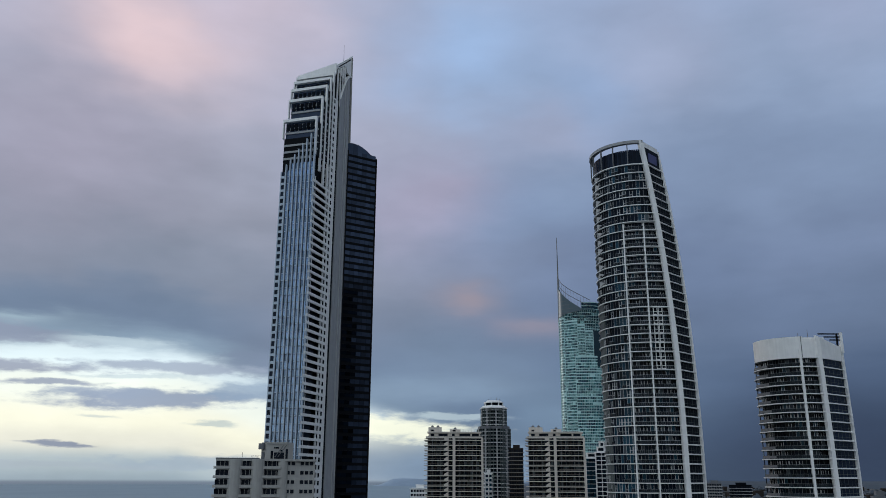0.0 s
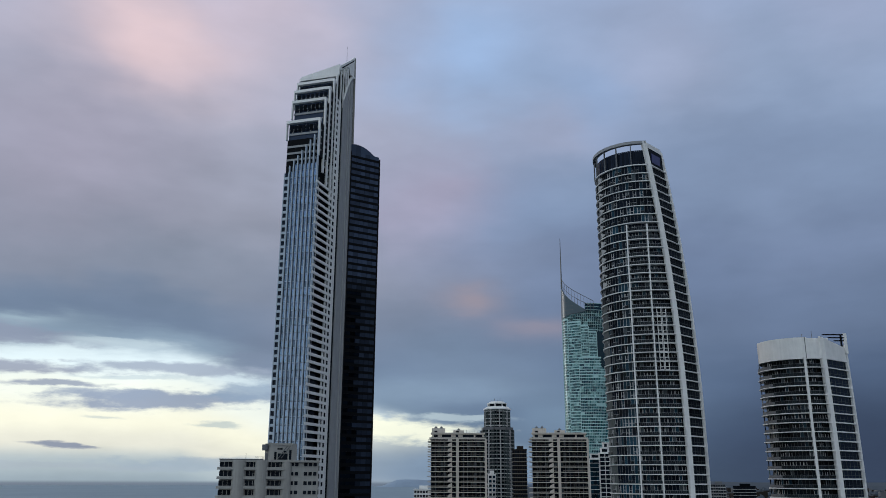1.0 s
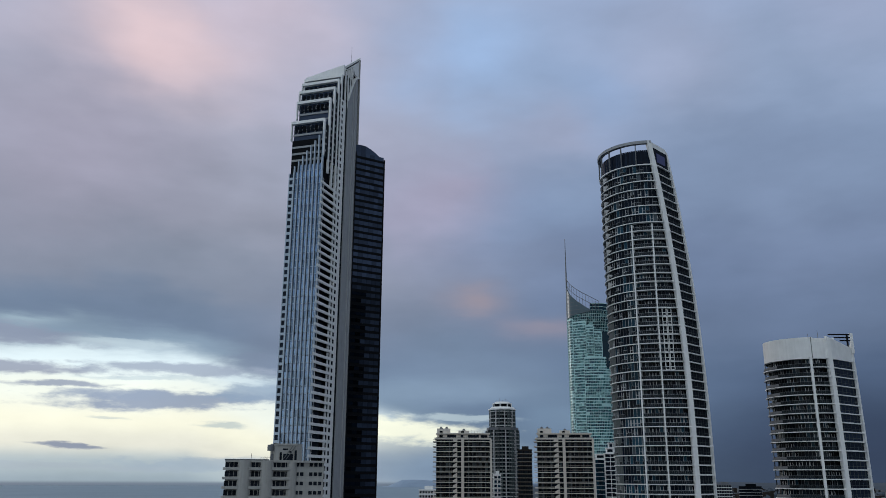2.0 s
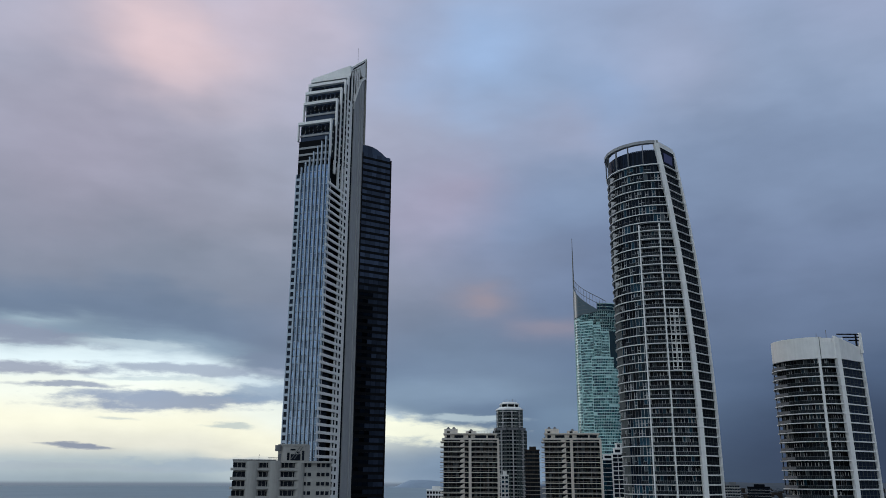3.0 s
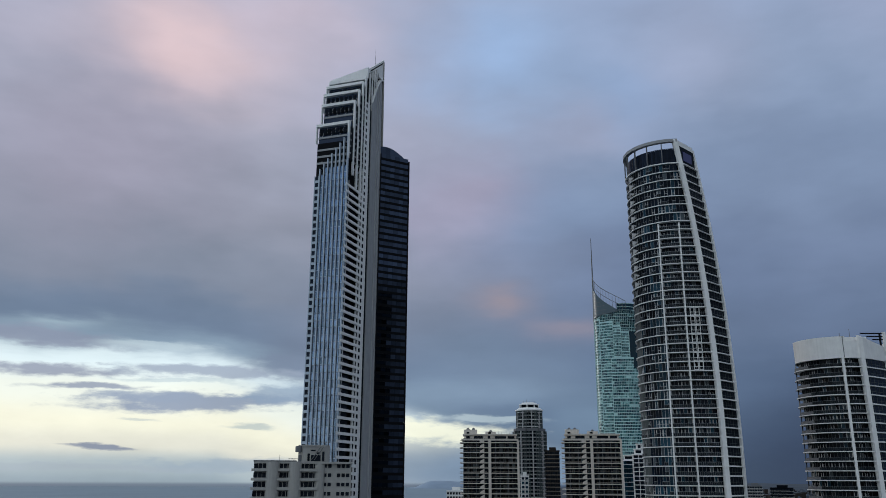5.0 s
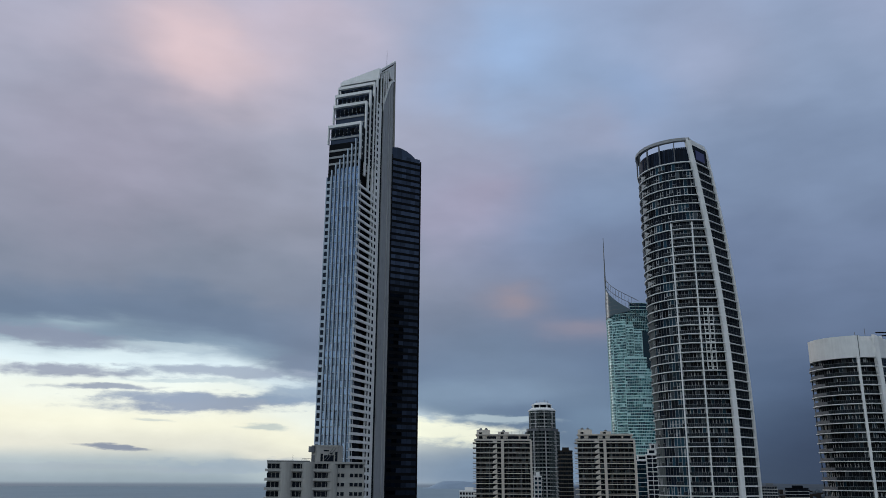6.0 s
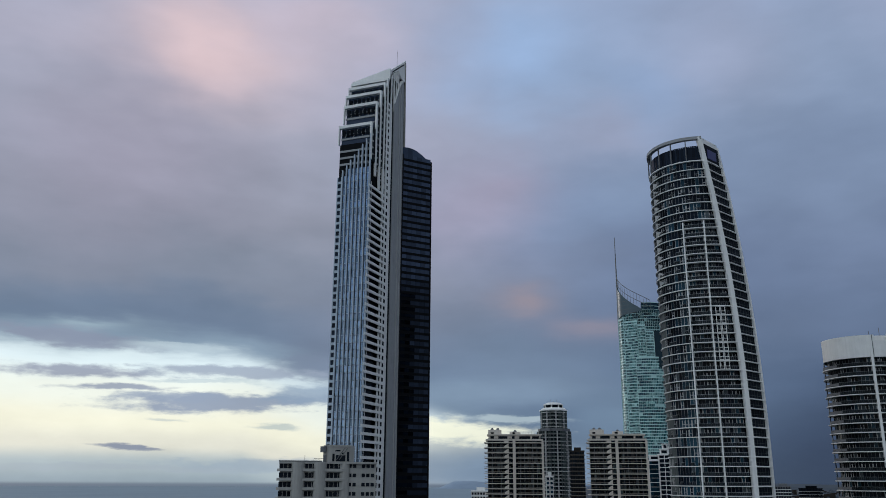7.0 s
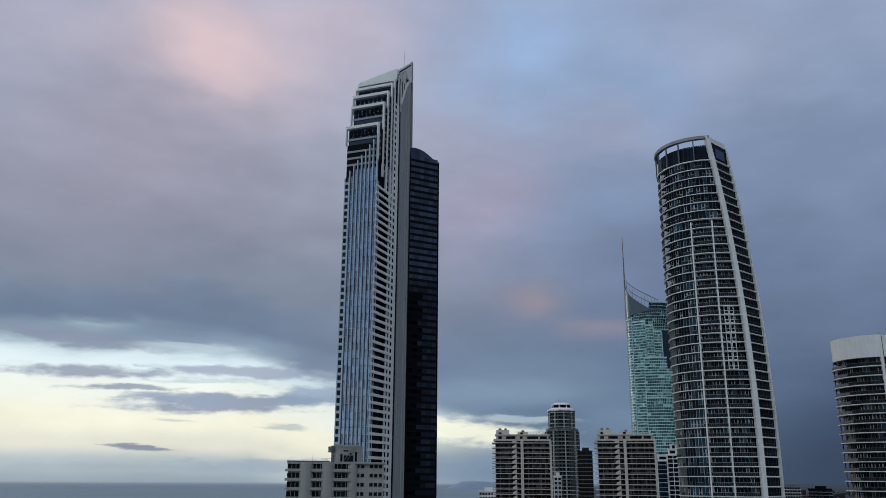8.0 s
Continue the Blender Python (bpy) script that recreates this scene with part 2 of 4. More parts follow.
M_SEAGREEN = material("sea_green_glass", (0.12, 0.24, 0.24), 0.15, 0.2, island=0.4, objvary=0.5, bump=0)
M_CROWN = material("pale_teal_crown_glass", (0.055, 0.095, 0.12), 0.3, island=0.3, bump=0)
M_BLUESIGN = material("blue_sign_face", (0.02, 0.02, 0.12), 0.4)

# ---- building blocks ----


def thing(name, x, y, turn=0.0, label="", category="", group="", kind=""):
    ob = new(name)
    ob.matrix_world = pose(x, y, 0, 0, 0, turn)
    return tagged(ob, label, category, group, kind)


def part(name, bm, mat, parent, label="", kind=""):
    me = bpy.data.meshes.new(name)
    bm.to_mesh(me)
    bm.free()
    for m in (mat if isinstance(mat, (list, tuple)) else [mat]):
        me.materials.append(m)
    ob = new(name, me)
    ob.parent = parent
    return tagged(ob, label, kind=kind)


def piece(name, me, parent, m, label=""):
    ob = new(name, me)
    ob.parent = parent
    ob.matrix_local = m
    return tagged(ob, label)


def mesh_of(name, bm, mats):
    me = bpy.data.meshes.new(name)
    bm.to_mesh(me)
    bm.free()
    for m in mats:
        me.materials.append(m)
    return me


def box(bm, x0, x1, y0, y1, z0, z1, mat=0, m=None):
    vs = [bm.verts.new((m @ Vector(c)) if m else c) for c in (
        (x0, y0, z0), (x1, y0, z0), (x1, y1, z0), (x0, y1, z0), (x0, y0, z1), (x1, y0, z1), (x1, y1, z1), (x0, y1, z1))]
    for q in ((3, 2, 1, 0), (4, 5, 6, 7), (0, 1, 5, 4), (1, 2, 6, 5), (2, 3, 7, 6), (3, 0, 4, 7)):
        bm.faces.new([vs[i] for i in q]).material_index = mat


def prism(bm, pts, z0, z1, mat=0, tops=None):
    """Upright prism on a counter-clockwise plan; tops: a height for each corner."""
    lo = [bm.verts.new((x, y, z0)) for x, y in pts]
    hi = [bm.verts.new((x, y, tops[i] if tops else z1)) for i, (x, y) in enumerate(pts)]
    n = len(pts)
    bm.faces.new(lo[::-1]).material_index = mat
    bm.faces.new(hi).material_index = mat
    for i in range(n):
        j = (i + 1) % n
        bm.faces.new((lo[i], lo[j], hi[j], hi[i])).material_index = mat


def along(p, q, off=0.0):
    """Frame whose x runs from p to q and whose -y points out of a counter-clockwise plan."""
    d = Vector((q[0] - p[0], q[1] - p[1], 0))
    a = math.atan2(d.y, d.x)
    return Matrix.Translation((p[0], p[1], 0)) @ Matrix.Rotation(a, 4, "Z") @ Matrix.Translation((0, -off, 0)), d.length


def arc(cx, cy, r, a0, a1, n):
    return [(cx + r * math.cos(radians(a0 + (a1 - a0) * i / n)), cy + r * math.sin(radians(a0 + (a1 - a0) * i / n)))
            for i in range(n + 1)]


def grow(pts, d):
    """Plan grown outwards by d."""
    n = len(pts)
    out = []
    for i in range(n):
        a, b, c = Vector(pts[i - 1]), Vector(pts[i]), Vector(pts[(i + 1) % n])
        e, f = (b - a).normalized(), (c - b).normalized()
        n1, n2 = Vector((e.y, -e.x)), Vector((f.y, -f.x))
        k = (n1 + n2) / max(0.35, 1 + n1.dot(n2))
        out.append((b.x + k.x * d, b.y + k.y * d))
    return out


def ring_wall(bm, pts, thick, z0, z1, mat=0):
    """One continuous wall along an open run of plan points."""
    inner = grow(pts, -thick)
    inner[0] = (inner[1][0] + pts[0][0] - pts[1][0], inner[1][1] + pts[0][1] - pts[1][1])
    inner[-1] = (inner[-2][0] + pts[-1][0] - pts[-2][0], inner[-2][1] + pts[-1][1] - pts[-2][1])
    rows = [[bm.verts.new((*c, z)) for c, z in ((a, z0), (b, z0), (b, z1), (a, z1))] for a, b in zip(pts, inner)]
    for p, q in zip(rows, rows[1:]):
        for i in range(4):
            j = (i + 1) % 4
            bm.faces.new((p[i], p[j], q[j], q[i])).material_index = mat
    bm.faces.new(rows[0][::-1])
    bm.faces.new(rows[-1])


def pieces(parent, name, entries, limit, rest_name):
    """entries: (mesh, matrix). The first ones as parts, those past the limit joined into one part."""
    for me, m in entries[:limit]:
        piece(name, me, parent, m)
    rest = entries[limit:]
    if not rest:
        return
    mats, verts, faces, slots = [], [], [], []
    for me, m in rest:
        n0 = len(verts)
        verts.extend([tuple(m @ v.co) for v in me.vertices])
        for mt in me.materials:
            if mt not in mats:
                mats.append(mt)
        for p in me.polygons:
            faces.append([n0 + i for i in p.vertices])
            slots.append(mats.index(me.materials[p.material_index]))
    me = bpy.data.meshes.new(rest_name)
    me.from_pydata(verts, [], faces)
    for mt in mats:
        me.materials.append(mt)
    me.polygons.foreach_set("material_index", slots)
    ob = new(rest_name, me)
    ob.parent = parent
    tagged(ob, kind="stuff")


def box_mesh(name, mat, *boxes_):
    bm = bmesh.new()
    for bx in boxes_:
        box(bm, *bx)
    return mesh_of(name, bm, [mat] if not isinstance(mat, (list, tuple)) else mat)


def lean(bm):
    """The tower's far edge draws in a little towards the top."""
    for v in bm.verts:
        if v.co.y > 22:
            v.co.y -= 4.2 * (v.co.z / 250) * (v.co.y - 22) / 18
    return bm


# ---- ground, sea and far land ----
def shore(y):
    """East-west place of the shoreline at a distance y up the coast."""
    return -118 + 12 * math.sin(y / 420.0) + min(190, 0.16 * max(0.0, y - 600))


def sheet(name, side, mat, label):
    bm = bmesh.new()
    r = 4950.0
    ys = [-r + 2 * r * i / 90 for i in range(91)]
    prev = None
    for y in ys:
        edge = math.sqrt(max(0.0, r * r - y * y)) * side
        cur = [bm.verts.new((shore(y) * (1 - f) + (edge if abs(edge) > 130 else shore(y) + side) * f, y, 0.0))
               for f in (0, 0.05, 0.2, 0.5, 1)]
        if prev:
            for i in range(4):
                q = (prev[i], prev[i + 1], cur[i + 1], cur[i])
                bm.faces.new(q if side > 0 else q[::-1])
        prev = cur
    me = mesh_of(name, bm, [mat])
    return tagged(new(name, me), label, kind="structure")


sheet("ground", 1, M_LAND, "dark built-up coastal land reaching inland to the hills")
sheet("water", -1, M_SEA, "grey-blue open sea with a faint swell under cloud")


def hills(name, az0, az1, dist, height, seed, label, mat):
    bm = bmesh.new()
    n = 90
    prev = None
    for i in range(n + 1):
        f = i / n
        a = radians(az0 + (az1 - az0) * f)
        h = height * (0.85 + 0.2 * noise.noise((seed + f * 2.1, seed, 0)) + 0.06 * noise.noise((seed, f * 13, 2)))
        e = min(1.0, 4 * f, 2.5 * (1 - f))
        h = max(2.0, h * e * e * (3 - 2 * e))
        row = []
        for dd, hh in ((-170, 0.0), (-90, 0.6), (0, 1.0), (140, 0.6), (250, 0.0)):
            d = dist + dd
            row.append(bm.verts.new((d * math.sin(a), d * math.cos(a), h * hh - 1.0 * (hh == 0))))
        if prev:
            for k in range(4):
                bm.faces.new((prev[k], row[k], row[k + 1], prev[k + 1]))
        prev = row
    return tagged(new(name, mesh_of(name, bm, [mat])), label, "hill", kind="structure")


hills("backdrop_hills", 10, 40, 4500, 42, 3.3, "low wooded hills faint in the distance inland", M_WOODED)
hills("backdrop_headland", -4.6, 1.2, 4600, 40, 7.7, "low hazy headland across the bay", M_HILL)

# ---- tall stepped tower with white fins ----
S = 3.1


def stepped_tower():
    t = thing("stepped_tower", -56.0, 330.3, -16.6,
              "very tall stepped tower with white fins and blue glass", "tower")
    steps = [(0.0, 207.0, 189.5), (5.0, 219.2, 183.0), (9.0, 226.5, 178.0), (13.0, 232.5, 173.0), (16.0, 236.2, 170.0)]
    seaward = {0.0: -16.0, 5.0: -16.6, 9.0: -18.0, 13.0: -18.8, 16.0: -19.2}
    # body behind the glass
    bm = bmesh.new()
    prism(bm, [(-15.4, 0.7), (-1.9, 0.7), (-1.9, 40), (-15.4, 40)], 0, 198)
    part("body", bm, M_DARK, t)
    bm = bmesh.new()
    for (s, z, e), (s2, z2, e2) in zip(steps, steps[1:] + [(20.0, 238.0, 0)]):
        x0 = seaward[s] + 0.8
        prism(bm, [(x0, s + 1.4), (-1.3, s + 1.4), (-1.3, s2 + 1.6), (x0, s2 + 1.6)], 197.5, z - 1.2)
    prism(bm, [(-14.5, 21.7), (-1.3, 21.7), (-1.3, 40), (-14.5, 40)], 197.5, 236)
    part("upper_body", bm, M_WING, t)
    # fins of the glass face
    for i in range(8):
        x = -13.4 + 1.87 * i
        bm = bmesh.new()
        top = 185.5 + 2.25 * i
        box(bm, x, x + 0.45, -0.45, 0.75, 0, top)
        part("fin", bm, M_ALU, t)
    # glass bays
    bm = bmesh.new()
    box(bm, 0.0, 0.3, 0.10, 0.3, 0, 3.1, 1)
    box(bm, 0.3, 1.37, 0.0, 0.2, 0.35, 2.95, 0)
    box(bm, 0.3, 1.37, -0.04, 0.3, 0.0, 0.26, 2)
    pane = mesh_of("window", bm, [M_BLUE, M_DARK, M_ALU])
    levels = sorted(range(60), key=lambda k: abs(k * S - 120))
    places = [pose(-12.9 + 1.87 * i, 0.1, k * S) for k in levels for i in range(7) if k * S + 3 < 184 + 2.25 * i]
    pieces(t, "window", [(pane, m) for m in places], 300, "window_rest")
    # boxed bay windows down the seaward edge
    bm = bmesh.new()
    box(bm, -2.3, 0, -0.2, 3.0, -0.55, 0.55)
    box(bm, -2.3, -1.95, -0.2, 3.0, 0.55, 2.55)
    box(bm, -0.35, 0, -0.2, 3.0, 0.55, 2.55)
    box(bm, -1.95, -0.35, 0.15, 2.9, 0.55, 2.55, 1)
    bay = mesh_of("bay_window", bm, [M_ALU, M_NAVY])
    for k in range(59):
        piece("bay_window", bay, t, pose(-13.4, 0, k * S))
    # balcony side: spandrel bands, corner windows, pier and small openings
    bm = bmesh.new()
    box(bm, -0.3, 0.25, -0.45, 16.0, 0, 1.15)
    box(bm, -0.6, -0.1, 2.2, 2.6, 1.15, S)
    box(bm, -0.6, 0.0, 13.6, 14.4, 1.15, S)
    balcony = mesh_of("balcony_band", bm, [M_WHITE])
    corner = box_mesh("corner_window", M_PANEL, (-0.7, -0.15, 0.0, 2.2, 1.15, S))
    glim = box_mesh("small_window", M_PANEL, (-0.7, -0.25, 14.4, 16.0, 1.15, S))
    bm = bmesh.new()
    box(bm, -1.7, -1.45, 2.7, 13.4, 1.15, S)
    back = mesh_of("balcony_glazing", bm, [M_GLASS])
    for k in range(58):
        if k * S < 186:
            piece("balcony_band", balcony, t, pose(0, 0, k * S))
            piece("corner_window", corner, t, pose(0, 0, k * S))
            piece("small_window", glim, t, pose(0, 0, k * S))
            piece("balcony_glazing", back, t, pose(0, 0, k * S))
    bm = bmesh.new()
    box(bm, -1.2, 0.22, 16.0, 21.4, 0, 224)
    part("side_wall", bm, M_WHITE, t)
    # upper storeys on the balcony side
    bm = bmesh.new()
    box(bm, -1.0, 0.14, 0.8, 1.8, 0, 0.6)
    ledge = mesh_of("ledge", bm, [M_GREY])
    # near-flush dark panels between the frames stand in for the recesses' shade
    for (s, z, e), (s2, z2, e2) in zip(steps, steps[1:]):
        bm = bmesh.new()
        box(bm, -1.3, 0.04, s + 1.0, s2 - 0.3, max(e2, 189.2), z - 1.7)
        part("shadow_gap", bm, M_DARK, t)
    # dark strips beside the fin wall, shade of the joints given as colour
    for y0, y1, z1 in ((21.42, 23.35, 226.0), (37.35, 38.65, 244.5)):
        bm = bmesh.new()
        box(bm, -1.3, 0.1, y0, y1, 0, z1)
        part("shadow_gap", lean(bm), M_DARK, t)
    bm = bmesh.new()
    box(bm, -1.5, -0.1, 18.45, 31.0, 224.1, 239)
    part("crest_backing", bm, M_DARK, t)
    for k in range(58, 75):
        for s, z, e in steps[:4]:
            if k * S < z - 4 and k * S > e:
                piece("ledge", ledge, t, pose(0, s + 1.0, k * S))
    slot = box_mesh("side_window", M_DARK, (-0.3, 0.28, 16.9, 18.4, 1.2, 2.9))
    for k in range(72):
        piece("side_window", slot, t, pose(0, 0, k * S))
    # nested white portal frames of the crown
    for s, z, e in steps:
        bm = bmesh.new()
        x0 = seaward[s]
        box(bm, x0, 0.3, s - 0.3, s + 1.3, z - 1.3, z)
        box(bm, -0.4, 0.3, s - 0.3, s + 1.0, e, z - 1.3)
        box(bm, x0, x0 + 0.45, s - 0.3, s + 1.0, z - 9, z - 1.3)
        portal = part("portal_frame", bm, M_WHITE, t)
        for dz, th in ((2.4, 0.3), (5.0, 0.9), (8.0, 0.5), (11.1, 0.9), (14.2, 0.9), (17.3, 0.9))[:6 if s == 0 else 3]:
            bm = bmesh.new()
            zz = z - 1.7 - dz
            box(bm, x0 + 0.7, -1.2, s + (0.4 if dz > 9 else 0.95), s + 1.5, zz, zz + th)
            part("terrace_edge", bm, M_CLAD, portal)
        for j in range(3):
            bm = bmesh.new()
            m = Matrix.Translation((-13.5 + 4.3 * j, s + 0.9, z - 5.6)) @ Matrix.Rotation(radians(35), 4, "Y")
            box(bm, -0.12, 0.12, 0, 0.25, 0, 4.4, 0, m)
            part("strut", bm, M_CLAD, portal)
        for j in range(7):
            bm = bmesh.new()
            u = x0 + 1.6 + (-2.6 - x0) * j / 7
            box(bm, u, u + 1.35, s + 0.7, s + 1.2, z - 4.2 - 0.9, z - 2.3)
            part("terrace_window", bm, M_GLASS if j % 3 else M_PANEL, portal)
    # recess and grooved grey fin wall
    def fin_top(y):
        return 226 + 17.0 * math.sin(radians(min(90, 90 * max(0.0, y - 23.5) / 15.5)))

    for y0, y1, out, mat in ((23.4, 26.8, 0.45, M_CLAD), (26.9, 30.4, 0.5, M_CLAD), (30.5, 31.1, 0.75, M_GREY),
                             (31.2, 33.4, 0.45, M_CLAD), (33.5, 34.0, 0.7, M_GREY), (34.1, 37.3, 0.5, M_CLAD)):
        bm = bmesh.new()
        prism(bm, [(-1.2, y0), (out, y0), (out, y1), (-1.2, y1)], 0, 0, 0, [fin_top(y0), fin_top(y0), fin_top(y1), fin_top(y1)])
        part("fin_panel", lean(bm), mat, t)
    bm = bmesh.new()
    box(bm, -1.2, 0.8, 38.7, 39.7, 0, 253.6)
    part("edge_blade", lean(bm), M_CREAM, t)
    bm = bmesh.new()
    prev = None
    for i in range(17):
        y = 23.4 + 15.2 * i / 16
        z = fin_top(y)
        row = [bm.verts.new(c) for c in ((-0.6, y, z - 0.2), (0.85, y, z - 0.2), (0.85, y, z + 0.7), (-0.6, y, z + 0.7))]
        for k in range(4):
            if prev:
                bm.faces.new((prev[k], row[k], row[(k + 1) % 4], prev[(k + 1) % 4]))
        if i in (0, 16):
            bm.faces.new(row if i else row[::-1])
        prev = row
    part("fin_arc", lean(bm), M_WHITE, t)
    # raked crest
    bm = bmesh.new()
    prism(bm, [(-19.4, 17.6), (0.3, 17.6), (0.3, 18.4), (-19.4, 18.4)], 236.6, 0, 0, [238.0, 242.0, 242.0, 238.0])
    part("crest_front", bm, M_WHITE, t)
    bm = bmesh.new()
    ya = [(18.4, 239.2, 241.5), (24.0, 243.0, 245.4), (30.0, 246.0, 249.0), (33.0, 243.0, 250.7), (36.0, 243.2, 252.6), (40.3, 243.4, 255.2)]
    rows = [[bm.verts.new((xx, y, zz)) for xx, zz in ((-0.5, z0), (0.4, z0), (0.4, z1), (-0.5, z1))] for y, z0, z1 in ya]
    for p, q in zip(rows, rows[1:]):
        for i in range(4):
            bm.faces.new((p[i], p[(i + 1) % 4], q[(i + 1) % 4], q[i]))
    bm.faces.new(rows[0][::-1])
    bm.faces.new(rows[-1])
    crest = part("crest_side", lean(bm), M_WHITE, t)
    bm = bmesh.new()
    prism(bm, [(0.2, 20.0), (0.46, 20.0), (0.46, 37.5), (0.2, 37.5)], 0, 0, 0, [242.0 - 0.5, 241.5, 252.4, 252.4])
    bm.verts.ensure_lookup_table()
    for v in bm.verts:
        if v.co.z < 1:
            v.co.z = 240.8 if v.co.y < 30 else 251.7
    part("crest_slot", lean(bm), M_DARK, crest)
    for y, z1 in ((19.8, 240.0), (23.0, 242.2), (26.4, 244.2), (29.4, 245.7)):
        bm = bmesh.new()
        box(bm, -0.6, 0.35, y, y + 0.95, 222, z1)
        part("crest_post", lean(bm), M_WHITE, crest)
    bm = bmesh.new()
    prism(bm, [(-18.6, 18.4), (-1.6, 18.4), (-1.6, 40), (-15.5, 40)], 232, 0, 0, [237, 241, 249, 240])
    roof = part("roof", lean(bm), M_DARK, t)
    bm = bmesh.new()
    bmesh.ops.create_cone(bm, cap_ends=True, segments=8, radius1=0.12, radius2=0.05, depth=14,
                          matrix=Matrix.Translation((-2.6, 32, 252.5)))
    part("antenna", bm, M_METAL, roof)
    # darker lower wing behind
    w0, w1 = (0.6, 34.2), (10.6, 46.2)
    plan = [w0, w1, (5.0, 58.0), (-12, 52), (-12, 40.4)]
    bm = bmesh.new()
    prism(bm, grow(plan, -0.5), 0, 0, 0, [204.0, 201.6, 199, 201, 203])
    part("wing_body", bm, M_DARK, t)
    fr, ln = along(w0, w1)
    wing = []
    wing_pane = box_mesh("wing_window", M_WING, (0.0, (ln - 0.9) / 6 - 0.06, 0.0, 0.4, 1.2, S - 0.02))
    # dim and low panes paint the darker reflection seen on the lower storeys
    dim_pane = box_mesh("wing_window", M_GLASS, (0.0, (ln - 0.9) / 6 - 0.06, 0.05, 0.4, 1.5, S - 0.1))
    low_pane = box_mesh("wing_window", M_WINGLOW, (0.0, (ln - 0.9) / 6 - 0.06, 0.0, 0.4, 1.2, S - 0.02))
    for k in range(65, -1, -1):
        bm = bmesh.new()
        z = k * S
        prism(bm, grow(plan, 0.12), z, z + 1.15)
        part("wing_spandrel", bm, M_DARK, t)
        for j in range(6):
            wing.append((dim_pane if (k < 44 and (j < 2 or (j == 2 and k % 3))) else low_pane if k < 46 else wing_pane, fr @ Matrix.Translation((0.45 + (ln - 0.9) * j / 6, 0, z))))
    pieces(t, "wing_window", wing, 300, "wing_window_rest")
    # domed roof of the wing, one piece of glazed vault for each bay
    rise = [208.2, 208.6, 208.4, 207.6, 206.2, 204.4, 202.4]
    for j in range(6):
        bm = bmesh.new()
        u0, u1 = ln * j / 6, ln * (j + 1) / 6
        vs = [bm.verts.new(fr @ Vector(c)) for c in ((u0, 0.1, 201), (u1, 0.1, 201), (u1, 0.1, rise[j + 1]), (u0, 0.1, rise[j]),
                                                    (u0, 9, 201), (u1, 9, 201), (u1, 9, rise[j + 1]), (u0, 9, rise[j]))]
        for q in ((0, 1, 2, 3), (5, 4, 7, 6), (3, 2, 6, 7), (1, 5, 6, 2), (4, 0, 3, 7), (4, 5, 1, 0)):
            bm.faces.new([vs[i] for i in q])
        part("wing_vault", bm, M_WING, t)
    bm = bmesh.new()
    box(bm, -0.1, 0.35, -0.3, 0.5, 0, 204.5, 0, fr)
    box(bm, ln - 0.3, ln + 0.15, -0.2, 0.5, 0, 203.5, 0, fr)
    part("wing_edge", bm, M_DARK, t)


